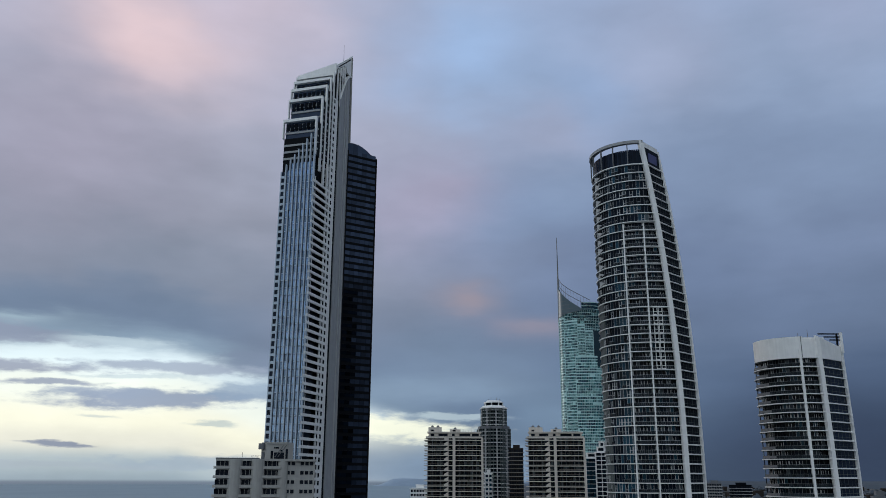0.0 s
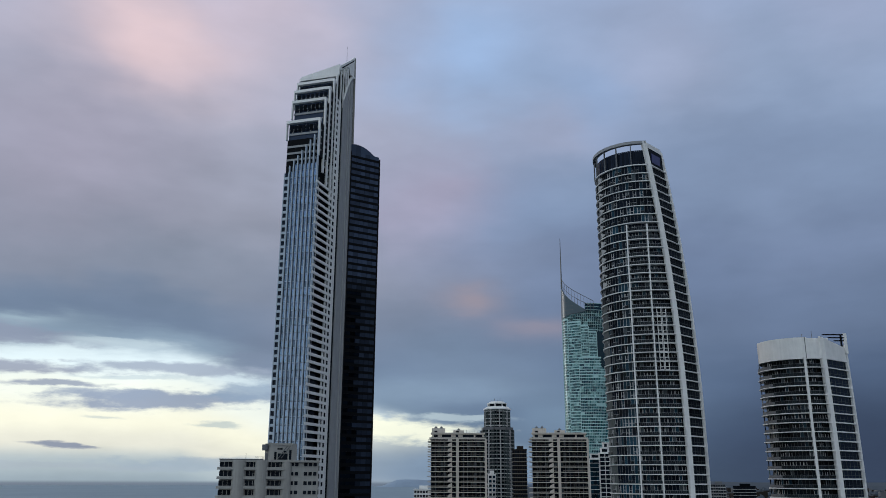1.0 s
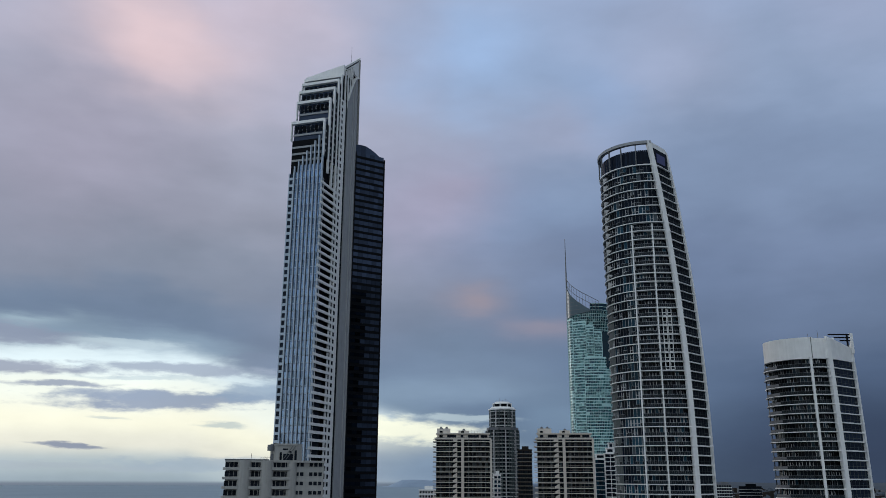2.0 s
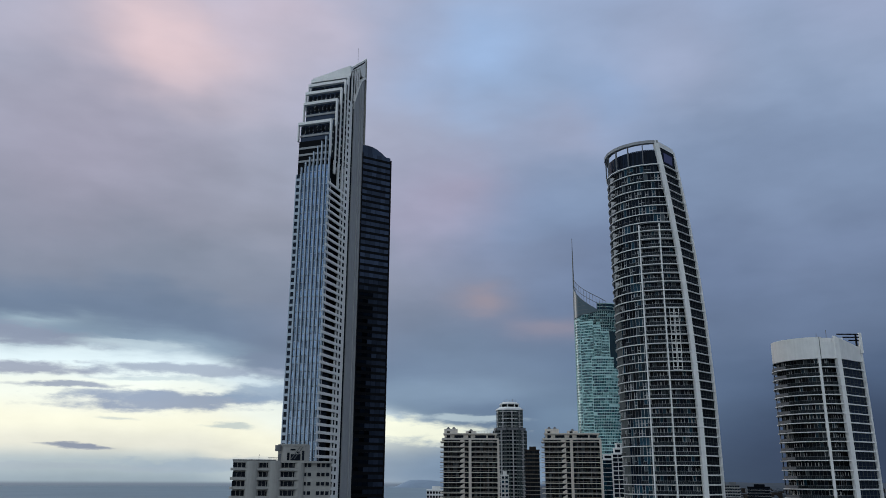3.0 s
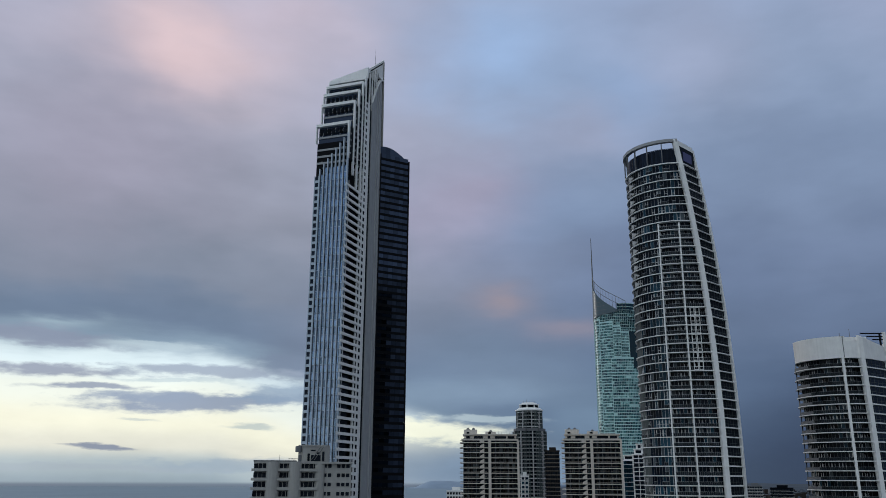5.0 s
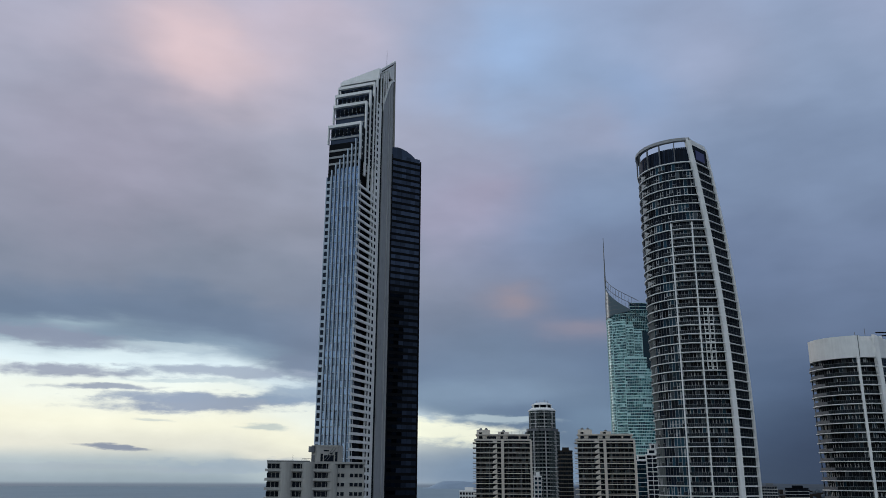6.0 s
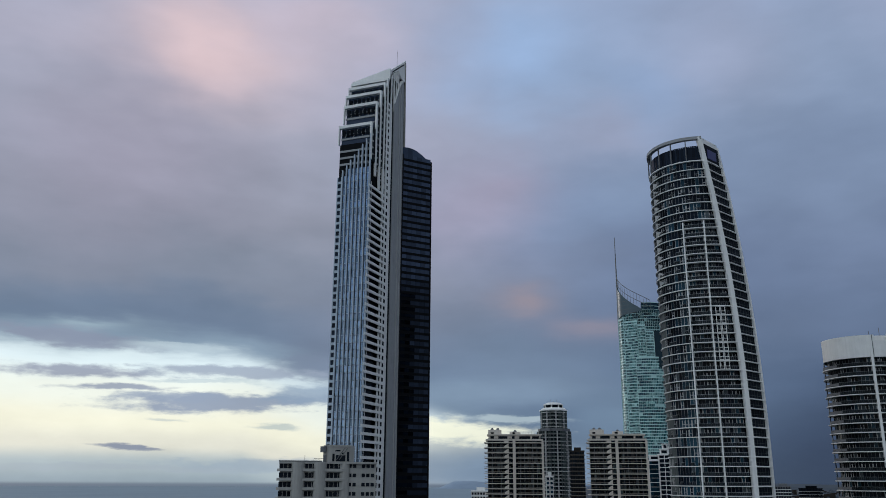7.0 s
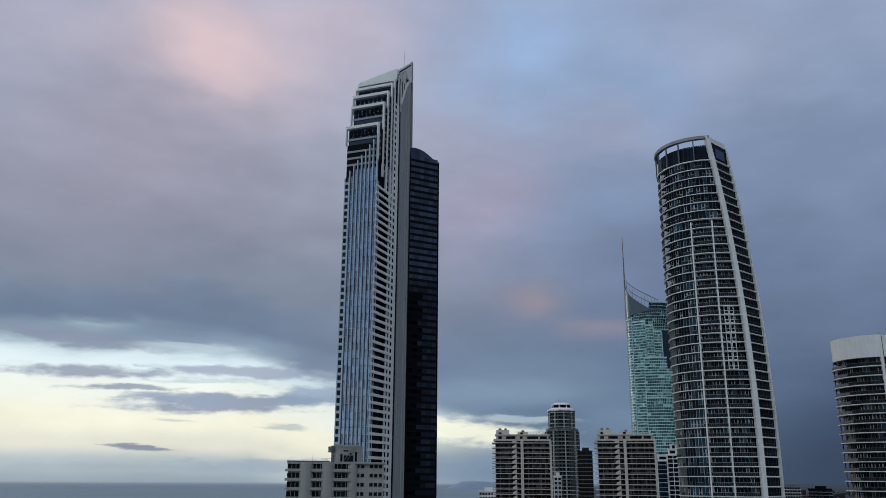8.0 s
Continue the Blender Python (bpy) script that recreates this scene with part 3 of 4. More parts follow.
# ---- towers with a rounded front and a raked end ----
def rounded_tower(label, cx, cy, r, nx, ny, ex, ey, ztop, zslab, first_deep, mullions, parapet, solid_to):
    """nx(z): where the end column stands; its end face runs on by (ex, ey)."""
    t = thing("rounded_tower", cx, cy, 0, label, "tower")

    def plan(z, d=0.0):
        x = nx(z)
        pts = arc(0, 0, r, 95, 268, 44) + [(x, ny), (x + ex, ny + ey), (x + ex - 3, ny + ey + 11), (2, r)]
        return grow(pts, d) if d else pts

    d_end = math.hypot(ex, ey)
    levels = [zslab + S * k for k in range(-30, 60) if 0 <= zslab + S * k < ztop - parapet]
    bay = 1.25
    step = bay / r * 180 / math.pi
    flat = (0.03, bay - 0.02, 0, 0.12, 0.36, S - 0.02)
    kinds = {k: box_mesh("window", [m, M_POST if k in ("teal", "blind") else M_FIN if solid_to else M_SOLID], flat, (-0.03, 0.08, -0.05, 0.1, 0.36, S - 0.02, 1)) for k, m in
             (("glass", M_GLASS), ("teal", M_DEEPTEAL), ("blind", M_CURTAIN), ("solid", M_SOLID), ("shade", M_RECESS))}
    door = box_mesh("door_frame", M_GREY, (0.1, 0.24, -0.1, 0.02, 0.4, 2.5), (bay - 0.24, bay - 0.1, -0.1, 0.02, 0.4, 2.5),
                    (0.24, bay - 0.24, -0.1, 0.02, 1.2, 1.34))
    rail = box_mesh("balustrade_panel", [M_BALUS, M_FIN if solid_to else M_SOLID, M_POST if solid_to else M_FIN], (0.05, bay - 0.03, 0, 0.06, 0.4, 1.3), (-0.03, 0.06, -0.02, 0.08, 0.3, 1.38, 1),
                    (bay / 2 - 0.03, bay / 2 + 0.03, -0.02, 0.08, 0.3, 1.38, 1), (-0.03, bay - 0.03, -0.03, 0.09, 1.38, 1.46, 2))
    pale_rail = box_mesh("balustrade_panel", M_FIN, (0.05, bay - 0.03, 0, 0.06, 0.4, 1.3))
    end_me = box_mesh("end_window", [M_PANEL if solid_to else M_NAVY, M_SOLID], (0.05, 0.95, 0.12, 0.3, 0.42, S - 0.1),
                      *[(u, u + 0.012, 0.06, 0.12, 0.42, S - 0.1, 1) for u in (0.2, 0.36, 0.52, 0.68, 0.84)], (0.05, 0.95, 0.06, 0.12, 1.3, 1.4, 1))
    end_slab = box_mesh("end_ledge", M_WHITE, (0.0, 1.0, -0.12, 0.3, 0.0, 0.40))
    panes, doors, rails = [], [], []
    near = sorted(levels, key=lambda q: abs(q - 95))
    for z in near:
        bm = bmesh.new()
        p = plan(z)
        prism(bm, grow(p, 0.45), z - 0.02, z + 0.26)
        part("slab", bm, M_WHITE, t)
        # core behind the balconies, its recess shade given by the near-black material
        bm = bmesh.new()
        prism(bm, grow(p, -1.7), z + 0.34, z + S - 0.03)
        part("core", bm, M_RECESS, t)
        line = []
        a = 165.0
        while a < 269:
            line.append((r * math.cos(radians(a)), r * math.sin(radians(a)), a))
            a += step
        x = line[-1][0]
        stop = nx(z + S) - 1.4
        nf = max(1, round((stop - x) / bay)) if stop - x > 0.4 else 0
        dx = (stop - x) / max(1, nf)
        for _ in range(nf):
            x += dx
            line.append((x, ny, 270 + x))
        up = Matrix.Translation((0, 0, z))
        for (x0, y0, a0), (x1, y1, a1) in zip(line, line[1:]):
            deep = a0 > first_deep and z < mullions[0][1]
            fr, ln = along((x0, y0), (x1, y1), -1.25 if deep else -0.1)
            wide = Matrix.Diagonal((ln / bay, 1, 1, 1))
            q = random.random()
            kind = "glass" if q < 0.72 else ("teal" if q < 0.95 else "blind")
            if deep and q > 0.88:
                kind = "blind"
            if solid_to and a0 < (solid_to + 3 * math.sin(z * 0.05) if z < 112 else 186):
                kind = "solid"
            # short tower's seaward panes go near-black, painting the shade under its balconies
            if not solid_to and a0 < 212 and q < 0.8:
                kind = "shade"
            # teal reflection beside the mullion, painted as teal panes on the lower storeys
            if solid_to and 222 < a0 < 239 and z < 120 and q < 0.6:
                kind = "teal"
            # same painted shade on the tall tower's seaward side, at middle height
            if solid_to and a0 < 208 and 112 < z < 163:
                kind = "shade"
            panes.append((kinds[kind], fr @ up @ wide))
            if random.random() < (0.28 if deep else 0.2):
                doors.append((door, fr @ up))
            if deep or random.random() < 0.25:
                f2, l2 = along((x0, y0), (x1, y1), 0.3)
                rails.append((pale_rail if not solid_to and a0 < 203 else rail, f2 @ up @ wide))
        # raked end face
        fr, ln = along((nx(z + 1.5), ny), (nx(z + 1.5) + ex, ny + ey))
        sc = Matrix.Diagonal((ln, 1, 1, 1))
        piece("end_window", end_me, t, fr @ up @ sc)
        piece("end_ledge", end_slab, t, fr @ up @ sc)
    pieces(t, "window", panes, 300, "window_rest")
    pieces(t, "door_frame", doors, 150, "door_frame_rest")
    pieces(t, "balustrade_panel", rails, 300, "balustrade_rest")
    # pale tapering wedges at the corner balconies
    if solid_to:
        for z in levels:
            if z < 118:
                continue
            p, q = [((r + 0.35) * math.cos(radians(a)), (r + 0.35) * math.sin(radians(a))) for a in (190, 203)]
            fr, ln = along(p, q)
            bm = bmesh.new()
            vs = [bm.verts.new(fr @ Vector((x, y, z + h))) for y in (0, 0.15) for x, h in ((0, 0.3), (ln, 1.1), (ln, 1.3), (0, 2.6))]
            for f in ((0, 1, 2, 3), (7, 6, 5, 4), (0, 4, 5, 1), (1, 5, 6, 2), (2, 6, 7, 3), (3, 7, 4, 0)):
                bm.faces.new([vs[i] for i in f])
            part("privacy_screen", bm, M_GREY, t)
    # vertical mullions of the front
    width = 0.22 if len(mullions) > 1 else 0.42
    for ang, top in mullions:
        bm = bmesh.new()
        c = (r + 0.25) * math.cos(radians(ang)), (r + 0.25) * math.sin(radians(ang))
        m = Matrix.Translation((c[0], c[1], 0)) @ Matrix.Rotation(radians(ang - 270), 4, "Z")
        box(bm, -width, width, -0.4, 1.5, 0, top, 0, m)
        part("mullion", bm, M_WHITE, t)
    # raking end columns
    fr0, ln = along((0, 0), (ex, ey))
    for off, w, dep, up, nm in ((-1.0, 1.5, 0.8, 0.0, "end_column"), (d_end - 0.5, 1.05, 0.9, -1.0, "end_column")):
        bm = bmesh.new()
        prev = None
        zs = [ztop * i / 40 for i in range(41)]
        zs[-1] += up
        for z in zs:
            m = Matrix.Translation((nx(z), ny, z)) @ (fr0 if off > 0 else Matrix.Rotation(radians(10), 4, "Z"))
            out = -0.6 if off > 0 else -0.95
            row = [bm.verts.new(m @ Vector(c)) for c in ((off, out, 0), (off + w, out, 0), (off + w, dep, 0), (off, dep, 0))]
            if prev:
                for i in range(4):
                    j = (i + 1) % 4
                    bm.faces.new((prev[i], prev[j], row[j], row[i]))
            else:
                bm.faces.new(row[::-1])
            prev = row
        bm.faces.new(prev)
        part(nm, bm, M_WHITE, t)
    return t, plan, levels


def hotel_tower():
    def nx(z):
        return 8.0 - 8.5 * (max(0.0, z - 60) / 113.5) ** 2.2
    t, plan, levels = rounded_tower(
        "tall dark-glass tower with white floor bands and raked end", 72.6, 293.1, 15.3, nx, -15.3, 7.9, 8.4,
        173.5, 55.8, 239, [(239, 142), (265, 142)], 12.0, 199)
    z = levels[-1] + S
    bm = bmesh.new()
    prism(bm, plan(z, 0.6), z, z + 0.36)
    part("slab", bm, M_WHITE, t)
    for i in range(40):
        p = arc(0, 0, 15.0, 150 + 3 * i, 153 + 3 * i, 1)
        fr, ln = along(*p)
        bm = bmesh.new()
        box(bm, 0.05, ln - 0.05, 0, 0.15, z + 0.36, z + 6.1, 0, fr)
        part("penthouse_glazing", bm, M_NAVY, t)
    bm = bmesh.new()
    prism(bm, plan(z, -1.0), z + 0.36, z + 5.9)
    part("penthouse", bm, M_DARK, t)
    bm = bmesh.new()
    pts = arc(0, 0, 16.3, 120, 270, 40)
    ring_wall(bm, pts, 1.4, 172.5, 173.6)
    ring = part("roof_ring", bm, M_CLAD, t)
    for a in range(150, 270, 20):
        bm = bmesh.new()
        m = Matrix.Rotation(radians(a - 270), 4, "Z")
        box(bm, -0.16, 0.16, -16.0, -15.5, z + 0.36, 172.5, 0, m)
        part("ring_post", bm, M_FIN, ring)
    # head of the raked end with its dark sign panel
    fr, ln = along((nx(171), -15.3), (nx(171) + 7.9, -6.9))
    bm = bmesh.new()
    box(bm, 0.5, ln - 0.6, -0.3, 0.9, 171.4, 173.4, 0, fr)
    part("end_head", bm, M_WHITE, t)
    fr, ln = along((nx(167), -15.3), (nx(167) + 7.9, -6.9))
    bm = bmesh.new()
    box(bm, 1.0, ln - 0.4, 0.0, 0.3, z + 0.4, 171.4, 0, fr)
    board = part("sign_panel", bm, M_PANEL, t)
    bm = bmesh.new()
    box(bm, 3.0, ln - 2.5, -0.1, 0.05, z + 2.0, z + 5.5, 0, fr)
    part("sign", bm, M_BLUESIGN, board)
    # white framed loggias
    bm = bmesh.new()
    for u in (0.0, 1.3):
        box(bm, u, u + 0.14, -0.2, 0.4, 0.3, S)
    for z0, z1 in ((0.3, 0.46), (1.3, 1.44), (S - 0.2, S)):
        box(bm, 0.14, 1.3, -0.2, 0.4, z0, z1)
    me = mesh_of("loggia_frame", bm, [M_WHITE])
    for z in levels:
        if 88 < z < 111:
            for u in (0.5, 2.2):
                piece("loggia_frame", me, t, pose(u - 0.4, -15.75, z))


def short_tower():
    def nx(z):
        return 3.8 - 0.9 * (max(0.0, z - 40) / 60) ** 2
    t, plan, levels = rounded_tower(
        "rounded apartment tower with white floor bands and solid white parapet", 127.7, 295.9, 13.8, nx, -13.2, 12.4, 9.5,
        102.0, 51.5, 165, [(255, 98)], 7.5, 0)
    z = levels[-1] + S
    bm = bmesh.new()
    ring = plan(z, 0.25)
    ring_wall(bm, ring[20:43], 0.8, z - 0.05, 102.3)
    wall = part("parapet", bm, M_WHITE, t)
    bm = bmesh.new()
    m = Matrix.Rotation(radians(257.5 - 270), 4, "Z")
    box(bm, -0.1, 0.1, -14.16, -13.95, z + 0.2, 102.35, 0, m)
    part("parapet_seam", bm, M_FIN, wall)
    bm = bmesh.new()
    ring_wall(bm, ring[42:46], 0.8, z - 0.05, 100.5)
    part("parapet_step", bm, M_WHITE, wall)
    fr, ln = along(ring[45], ring[46])
    bm = bmesh.new()
    vs = [bm.verts.new(fr @ Vector((u, v, h))) for v in (-0.1, 0.7) for u, h in ((-1.3, z), (ln, z), (ln, 99.9), (-1.3, 102.6))]
    for f in ((0, 1, 2, 3), (7, 6, 5, 4), (0, 4, 5, 1), (1, 5, 6, 2), (2, 6, 7, 3), (3, 7, 4, 0)):
        bm.faces.new([vs[i] for i in f])
    part("parapet_end", bm, M_WHITE, wall)
    bm = bmesh.new()
    ring_wall(bm, ring[46:49] + [ring[0], ring[10], ring[20]], 0.8, z - 0.05, 99.9)
    part("parapet_back", bm, M_WHITE, wall)
    bm = bmesh.new()
    prism(bm, plan(z, -0.3), z - 0.05, z + 1)
    part("roof", bm, M_GREY, t)
    bm = bmesh.new()
    box(bm, -7.0, nx(z) + 3.5, -10.6, -3.0, z + 1, 102.5)
    part("plant_room", bm, M_WHITE, t)
    bm = bmesh.new()
    x0, y0 = nx(z) + 12.4, -13.2 + 9.5
    for xx in (-0.5, 3.0):
        ab = bmesh.new()
        box(ab, xx, xx + 0.12, -6.0, -5.88, z + 1, 106.0 if xx > 0 else 104.8)
        part("aerial", ab, M_METAL, t)
    box(bm, x0 - 0.4, x0 + 0.6, y0 - 1.2, y0 - 0.4, 98, 105.3)
    post = part("roof_frame_post", bm, M_WHITE, t)
    for zz, l in ((102.4, 4.0), (103.5, 6.0), (104.6, 8.0)):
        bm = bmesh.new()
        box(bm, x0 - l, x0 - 0.4, y0 - 1.0, y0 - 0.6, zz, zz + 0.4)
        part("roof_frame_bar", bm, M_DARK, post)
    bm = bmesh.new()
    box(bm, x0 - 1.6, x0 - 1.1, y0 - 1.05, y0 - 0.55, 100.5, 104.6)
    part("roof_frame_bar", bm, M_DARK, post)


# ---- spired tower far behind ----
def spired_tower():
    t = thing("spired_tower", 160.0, 925.0, -10, "very tall aqua glass tower with slanted crown and spire", "tower")
    ax, by = 26.0, 19.0
    n = 72

    def ell(k, a0=0, a1=360):
        return [(ax * k * math.cos(radians(a0 + (a1 - a0) * i / n)), by * k * math.sin(radians(a0 + (a1 - a0) * i / n)))
                for i in range(n + (0 if a1 - a0 == 360 else 1))]
    bm = bmesh.new()
    prism(bm, ell(0.95), 0, 236)
    part("core", bm, M_TEAL, t)
    pane = {k: box_mesh("window", [m, M_AQUA], (0.1, 1.0, -0.05, 0.25, 0.0, 2.45), (-0.02, 0.1, -0.1, 0.2, 0.0, 2.45, 1)) for k, m in
            (("t", M_TEAL), ("d", M_DEEPTEAL), ("a", M_AQUA), ("g", M_SEAGREEN))}

    def runs(count, weights):
        """Kinds of glazing along a storey, in runs of a few bays."""
        out = []
        while len(out) < count:
            out += random.choices("tdag", weights)[0] * random.randint(1, 3)
        return out[:count]

    glass = []
    pts = ell(0.985)
    for k in range(76):
        z = 3.1 * k
        # rounded apron of pale balconies over the lower front, glassier above
        bm = bmesh.new()
        prism(bm, ell(1.0 if k % 2 else 1.012), z, z + (0.9 if z < 190 else 0.7 if z < 215 else 0.35))
        part("floor_band", bm, M_AQUA, t)
        lower, upper = runs(39, (5, 3.5, 0.8, 3)), runs(39, (6, 4, 0, 1))
        for i in range(33, 72):
            fr, ln = along(pts[i], pts[(i + 1) % n])
            kd = (lower if z < 226 - abs(i - 50) * 2.1 else upper)[i - 33]
            if i in (40, 41, 42) and kd != "a":
                kd = "d"
            glass.append((pane[kd], fr @ Matrix.Translation((0.1, 0, z + 0.68)) @ Matrix.Diagonal((ln - 0.2, 1, 1, 1))))
    glass.reverse()
    pieces(t, "window", glass, 300, "window_rest")
    # stepped aprons of pale balconies in front
    apron = []
    for a0, a1, ztop, k in ((188, 222, 227, 1.03), (222, 258, 223, 1.05), (258, 276, 218, 1.05), (276, 295, 211, 1.05),
                            (295, 318, 176, 1.04), (252, 313, 182, 1.10)):
        m0 = [(ax * k * math.cos(radians(a0 + (a1 - a0) * i / 16)), by * k * math.sin(radians(a0 + (a1 - a0) * i / 16))) for i in range(17)]
        bm = bmesh.new()
        ring_wall(bm, m0, 1.2, ztop - 0.2, ztop + 1.6)
        part("apron_head", bm, M_AQUA, t)
        z = ztop - 3.1
        while z > 0:
            bm = bmesh.new()
            ring_wall(bm, m0, 1.0, z, z + random.choice((0.6, 0.8, 0.8, 1.2)))
            part("apron_band", bm, M_AQUA, t)
            z -= 3.1
        zz = ztop - 3.1
        while zz > 0:
            for p, q, kd in zip(m0, m0[1:], runs(16, (4, 3.5, 0.5, 2.5))):
                fr, ln = along(p, q, -0.3)
                apron.append((pane[kd], fr @ Matrix.Translation((0.05, 0, zz + 0.75)) @ Matrix.Diagonal((ln - 0.1, 1, 0.95, 1))))
            zz -= 3.1
        for i in (0, 16):
            bm = bmesh.new()
            x, y = m0[i]
            box(bm, x - 0.35, x + 0.35, y - 0.2, y + 1.0, 0, ztop)
            part("rib", bm, M_AQUA, t)
    pieces(t, "apron_window", apron, 300, "apron_window_rest")
    bm = bmesh.new()
    box(bm, 10.8, 20.5, -17.6, -9.0, 172, 212)
    part("dark_recess", bm, M_DEEPTEAL, t)
    # glass sail at the seaward side of the crown
    bm = bmesh.new()
    pts = ell(1.02, 178, 272)
    inner = ell(0.98, 178, 272)
    rows = []
    for i in range(n + 1):
        f = i / n
        z1, z0 = 273 - 36 * f ** 0.8, 229 + 6.5 * f
        rows.append([bm.verts.new((*c, z)) for c, z in ((pts[i], z0), (inner[i], z0), (inner[i], z1), (pts[i], z1))])
    for p, q in zip(rows, rows[1:]):
        for i in range(4):
            bm.faces.new((p[i], p[(i + 1) % 4], q[(i + 1) % 4], q[i]))
    bm.faces.new(rows[0][::-1])
    bm.faces.new(rows[-1])
    crown = part("crown", bm, M_CROWN, t)
    for i in range(1, 7):
        bm = bmesh.new()
        k = 1.025
        run = [(ax * k * math.cos(radians(a)), by * k * math.sin(radians(a))) for a in range(180, 272 - 10 * i, 6)]
        if len(run) > 3:
            ring_wall(bm, run, 0.4, 229 + 4.6 * i, 229.35 + 4.6 * i)
            part("crown_transom", bm, M_METAL, crown)
    # blue upper block beside the sail
    bm = bmesh.new()
    block = [(0.0, -17.5), (13.0, -15.2), (19.5, -10.5), (19.5, 6.0), (0.0, 8.0)]
    prism(bm, block, 228, 244.5)
    upper = part("upper_block", bm, M_DEEPTEAL, t)
    for z in (229.5, 233.2, 236.9, 240.6, 244.5):
        bm = bmesh.new()
        prism(bm, grow(block, 0.25), z, z + 0.6)
        part("upper_band", bm, M_AQUA, upper)
    rail = []
    for i in range(15):
        f = i / 14
        a = radians(180 + 112 * f)
        rail.append(Vector((ax * math.cos(a), by * math.sin(a), 281 - 34 * f - 5 * math.sin(math.pi * f) * 0.4)))
    for drop, rad in ((0.0, 0.34), (7.5, 0.30)):
        bm = bmesh.new()
        for p, q in zip(rail, rail[1:]):
            d = q - p
            bmesh.ops.create_cone(bm, cap_ends=True, segments=6, radius1=rad, radius2=rad, depth=d.length + 0.2,
                                  matrix=Matrix.Translation((p + q) / 2 - Vector((0, 0, drop))) @ d.to_track_quat("Z", "Y").to_matrix().to_4x4())
        part("crown_rail", bm, M_METAL, crown)
    for p in rail:
        bm = bmesh.new()
        box(bm, p.x - 0.16, p.x + 0.16, p.y, p.y + 0.3, 236, p.z)
        part("crown_post", bm, M_METAL, crown)
    bm = bmesh.new()
    bmesh.ops.create_cone(bm, cap_ends=True, segments=10, radius1=1.3, radius2=0.85, depth=56, matrix=Matrix.Translation((-26.0, 0.5, 252)))
    bmesh.ops.create_cone(bm, cap_ends=True, segments=10, radius1=0.8, radius2=0.3, depth=48, matrix=Matrix.Translation((-26.0, 0.5, 303.5)))
    part("spire", bm, M_METAL, crown)


